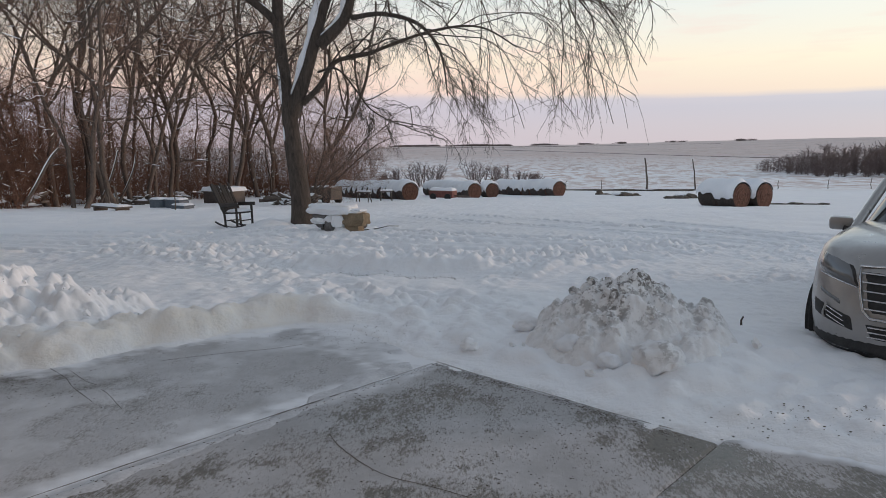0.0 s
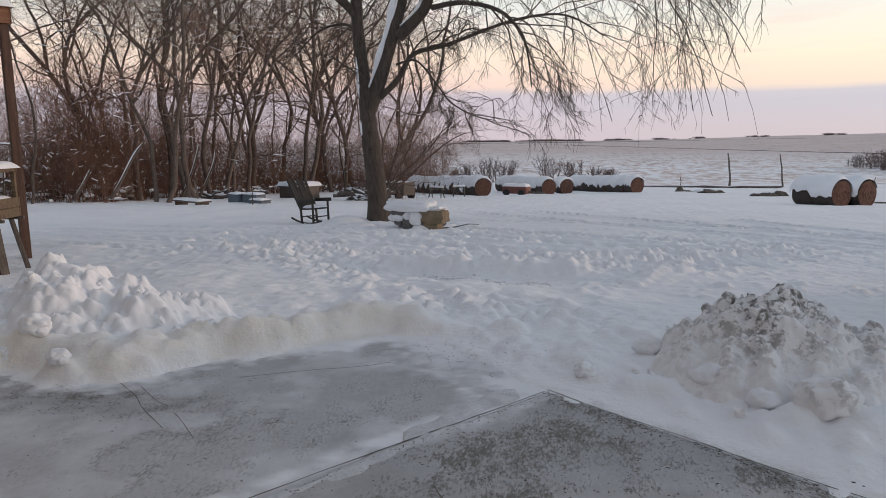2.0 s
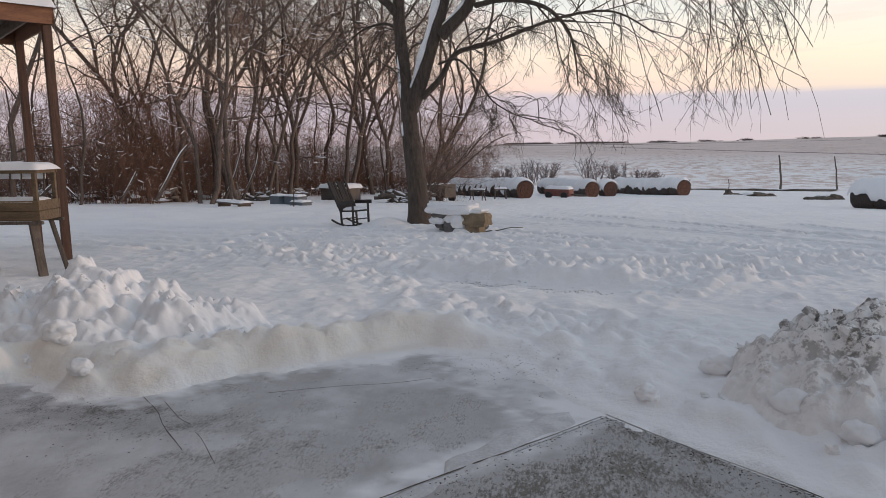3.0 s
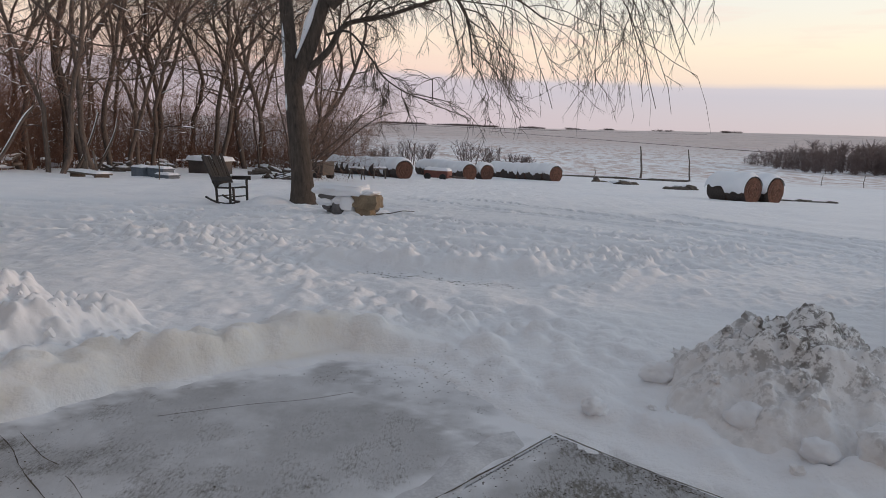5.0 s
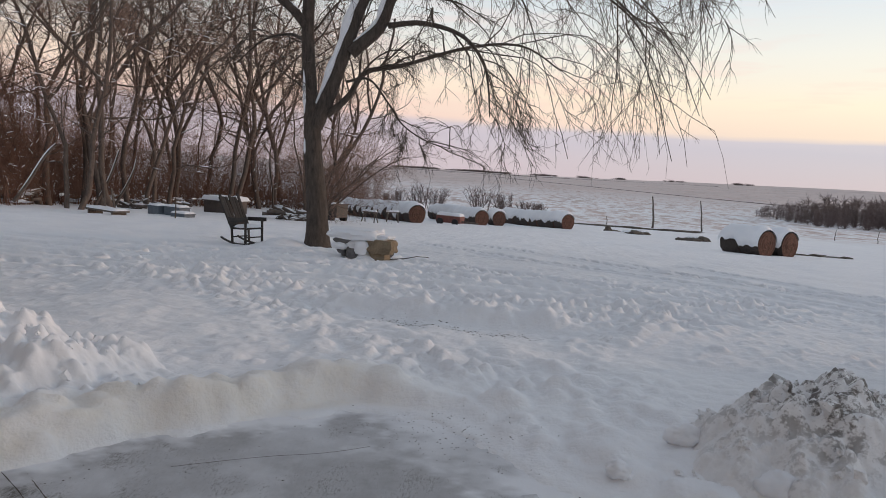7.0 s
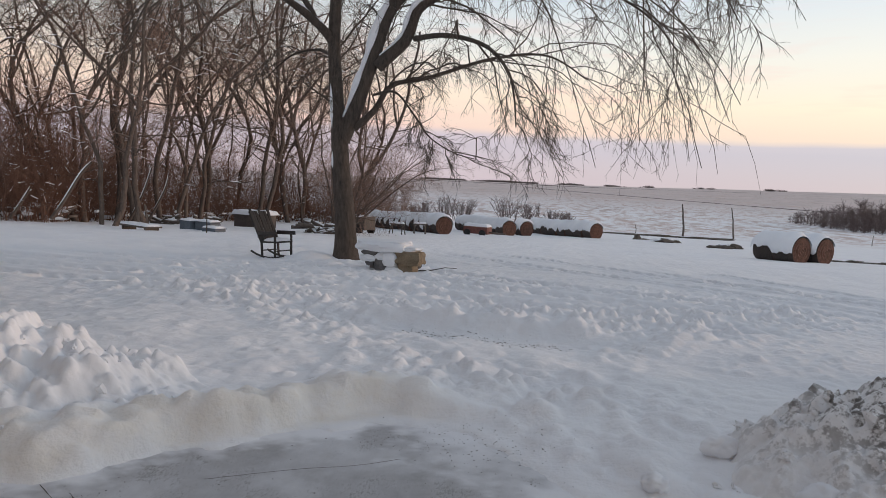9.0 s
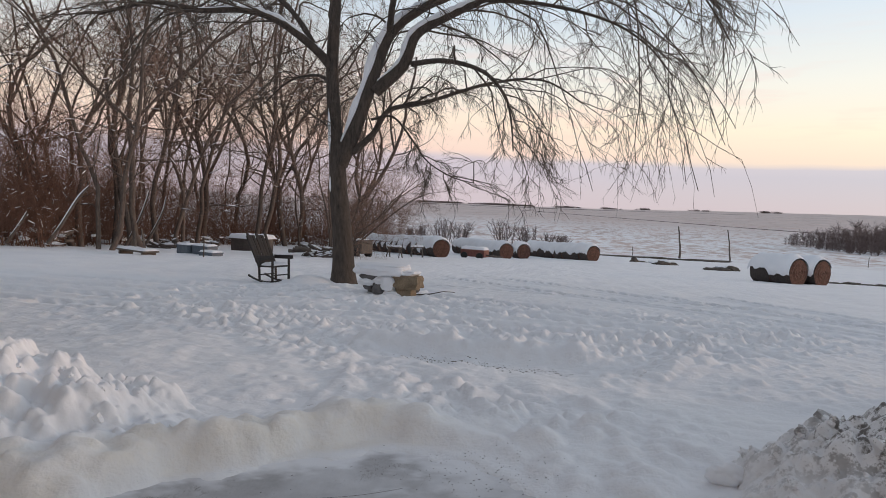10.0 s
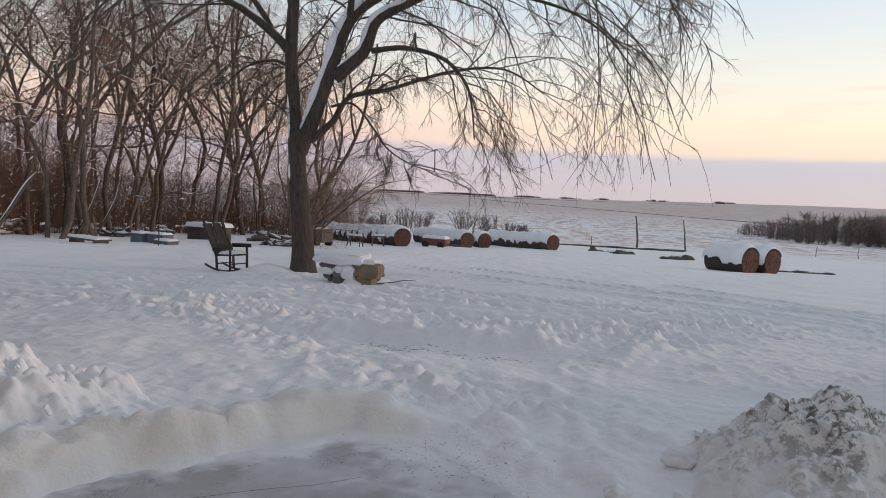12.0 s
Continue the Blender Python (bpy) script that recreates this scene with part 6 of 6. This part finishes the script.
    for a, b in zip(cab, cab[1:]):
        for k in range(24):
            bm.faces.new((a[k], a[(k + 1) % 24], b[(k + 1) % 24], b[k]))
    bm.faces.new(cab[-1])
    cabin = part("windscreen", bm, GLASS_DARK, root, "dark tinted glass")
    for s in (1, -1):
        for pts in (((0.84, -1.30, 1.09), (0.81, -1.66, 1.28), (0.755, -2.05, 1.52), (0.70, -2.36, 1.69)), ((0.87, -2.9, 1.1), (0.74, -2.95, 1.66)), ((0.87, -4.1, 1.1), (0.72, -4.1, 1.66))):
            child("pillar", tubes_mesh("pillar", [([(s * x, y, z) for x, y, z in pts], [0.045] * len(pts), 8)], CAR_PAINT), root)
    bm = bmesh.new()
    box(bm, (1.36, 2.3, 0.10), pose(0, -3.5, 1.69), 0.045)
    part("roof", bm, CAR_PAINT, root)
    for k in range(2):
        child("wiper", tubes_mesh("wiper", [([(0.65 - 0.7 * k, -1.30, 1.13), (0.05 - 0.7 * k, -1.36, 1.155)], [0.012, 0.008], 6)], BLACK_TRIM), root)
    return root


car()

# ---- small things ----


def twig_on_snow(x, y, pts, r):
    z = height_at(x, y)
    ob = new("twig", tubes_mesh("twig", [([(px, py, pz) for px, py, pz in pts], [r * (1 - 0.15 * i) for i in range(len(pts))], 5)], TWIG))
    ob.matrix_world = pose(x, y, z)
    return tagged(ob, "thin dark willow twig lying on the snow", "twig", "twigs on the snow")


twig_on_snow(-2.75, 16.9, [(-0.35, 0, 0.02), (0.0, 0.05, 0.05), (0.3, 0.1, 0.12), (0.55, 0.25, 0.10)], 0.014)
twig_on_snow(2.9, 6.55, [(0, 0, -0.02), (0.0, 0.02, 0.05), (0.02, 0.02, 0.09)], 0.012)
twig_on_snow(-14.4, 29.2, [(0, 0, -0.05), (0.02, 0, 0.4), (0.0, 0, 0.9)], 0.03)


def snow_strip(name, pts, half, rise, label):
    """A low windrow of snow swept along a joint, ragged at its edges."""
    path = limb_path([(x, y, 0.0) for x, y in pts], 16)
    verts, faces, n = [], [], 9
    for i, p in enumerate(path):
        q = path[min(i + 1, len(path) - 1)] - path[max(i - 1, 0)]
        side = Vector((-q.y, q.x, 0)).normalized()
        end = min(1.0, (i + 0.2) / 6, (len(path) - 0.8 - i) / 6)
        for j in range(n):
            f = 2 * j / (n - 1) - 1
            w = half * (1 + 0.7 * noise.noise(Vector((p.x * 5, p.y * 5, f * 0.6 + 3)))) * end
            h = rise * (1 - f * f) * (0.7 + 0.8 * noise.noise(Vector((p.x * 9, p.y * 9, f)))) * end
            verts.append(p + side * w * f + Vector((0, 0, 0.006 + max(h, 0.0) - (0.012 if abs(f) == 1 else 0))))
        if i:
            for j in range(n - 1):
                k = n * (i - 1) + j
                faces.append((k, k + 1, k + n + 1, k + n))
    return tagged(new(name, mesh_from(name, verts, faces, DUST)), label, "snow")


snow_strip("snow_windrow", [on_slab(-0.75, -0.05), on_slab(-1.4, 0.02), on_slab(-2.2, 0.06), on_slab(-3.2, 0.07), on_slab(-4.4, 0.07), on_slab(-6, 0.06)], 0.085, 0.012, "thin windrow of snow along the slab joint")
snow_strip("snow_windrow", [on_slab(-0.12, -0.20), on_slab(-0.5, -0.16), on_slab(-0.9, -0.10), on_slab(-1.3, -0.04)], 0.11, 0.013, "thin windrow of snow along the slab joint")


def debris():
    """Crumbs of earth and leaf on the scraped concrete and the snow edge."""
    rng = random.Random(77)
    base = bmesh.new()
    bmesh.ops.create_icosphere(base, subdivisions=1, radius=1.0)
    bv = np.array([v.co[:] for v in base.verts])
    bf = [[v.index for v in f.verts] for f in base.faces]
    base.free()
    verts, faces = [], []

    def crumb(x, y, z, s):
        n = len(verts)
        a = rng.uniform(0, 6.28)
        for vx, vy, vz in bv:
            vx, vy = vx * math.cos(a) - vy * math.sin(a), vx * math.sin(a) + vy * math.cos(a)
            q = rng.uniform(0.7, 1.2)
            verts.append((x + vx * s * 1.5 * q, y + vy * s * q, z + vz * s * 0.5 * q))
        faces.extend([[i + n for i in f] for f in bf])

    for k in range(1500):                       # along the slab's edges and on it
        a, b = -abs(rng.gauss(0, 1.6)), rng.uniform(0.0, 2.3)
        if rng.random() < 0.45:
            a, b = (-rng.random() * 4.5, abs(rng.gauss(0, 0.05))) if rng.random() < 0.5 else (-abs(rng.gauss(0.02, 0.05)), rng.uniform(0, 2.2))
        x, y = on_slab(a, b)
        crumb(x, y, 0.014, rng.uniform(0.0015, 0.0048))
    for k in range(240):                       # scattered on the paler slab, thick near the bank's corner
        x, y = (rng.gauss(-3.2, 0.45), rng.gauss(4.6, 0.35)) if rng.random() < 0.55 else (rng.uniform(-4.5, 0), rng.uniform(3.0, 6.3))
        if yard_distance(np.array([x]), np.array([y]))[0] < -0.05:
            crumb(x, y, 0.004, rng.uniform(0.0015, 0.0048))
    for k in range(170):                       # at the far edge of the cleared patch
        x, y = rng.gauss(-0.7, 0.35), rng.gauss(6.3, 0.22)
        crumb(x, y, max(0.004, height_at(x, y)) + 0.002, rng.uniform(0.0015, 0.0048))
    for k in range(170):
        x, y = rng.gauss(2.75, 0.5), rng.gauss(4.35, 0.14)
        crumb(x, y, max(0.01, height_at(x, y)) + 0.002, 0.0015 + 0.006 * rng.random() ** 2)
    for k in range(330):                       # grit in the scraped hollow of the lane
        f = rng.random()
        x, y = -2.0 + 1.9 * f + rng.gauss(0, 0.12), 10.1 - 0.55 * f + rng.gauss(0, 0.13)
        crumb(x, y, height_at(x, y) + 0.004, 0.002 + 0.008 * rng.random() ** 3)
    me = mesh_from("debris", verts, faces, EARTH)
    return tagged(new("debris", me), "crumbs of frozen earth and leaf scattered on the concrete", "debris", kind="stuff")


debris()


def crack(pts, width):
    """A dark open crack in the concrete, a shallow ragged ribbon."""
    rng = random.Random(len(pts) * 3 + int(abs(pts[0][0]) * 10))
    path = limb_path([(x, y, 0) for x, y in pts], 7)
    verts, faces = [], []
    for i, p in enumerate(path):
        q = path[min(i + 1, len(path) - 1)] - path[max(i - 1, 0)]
        n = Vector((-q.y, q.x, 0)).normalized()
        w = width * rng.uniform(0.4, 1.2)
        j = n * rng.gauss(0, width * 0.3)
        for s, z in ((-1, 0.0165), (0, 0.018), (1, 0.0165)):
            verts.append(p + j + n * w * s + Vector((0, 0, z)))
        if i:
            for s in range(2):
                a = 3 * (i - 1) + s
                faces.append((a, a + 1, a + 4, a + 3))
    me = mesh_from("crack", verts, faces, EARTH)
    return tagged(new("crack", me), "dirt-filled crack running across the concrete", "crack", kind="structure")


crack([(-0.45, 3.98), (-0.35, 3.82), (-0.16, 3.61), (0.03, 3.46), (0.27, 3.37), (0.49, 3.27)], 0.003)
crack([(-2.3, 5.35), (-1.85, 5.6), (-1.5, 5.75), (-1.24, 5.92)], 0.002)
crack([(-3.14, 5.07), (-2.85, 4.85), (-2.65, 4.65), (-2.32, 4.38)], 0.0035)
crack([(-2.92, 5.02), (-2.65, 4.8), (-2.5, 4.72)], 0.0035)
crack([(-2.40, 4.62), (-2.31, 4.55), (-2.03, 4.27)], 0.0025)
crack([on_slab(0.02, 0.0), on_slab(0.0, 0.5), on_slab(0.01, 1.1), on_slab(0.0, 1.6), on_slab(0.02, 2.1)], 0.006)
crack([on_slab(-0.02, 0.0), on_slab(-0.7, -0.01), on_slab(-1.4, -0.03), on_slab(-2.4, -0.04), on_slab(-4.0, -0.04), on_slab(-6.0, -0.04)], 0.006)
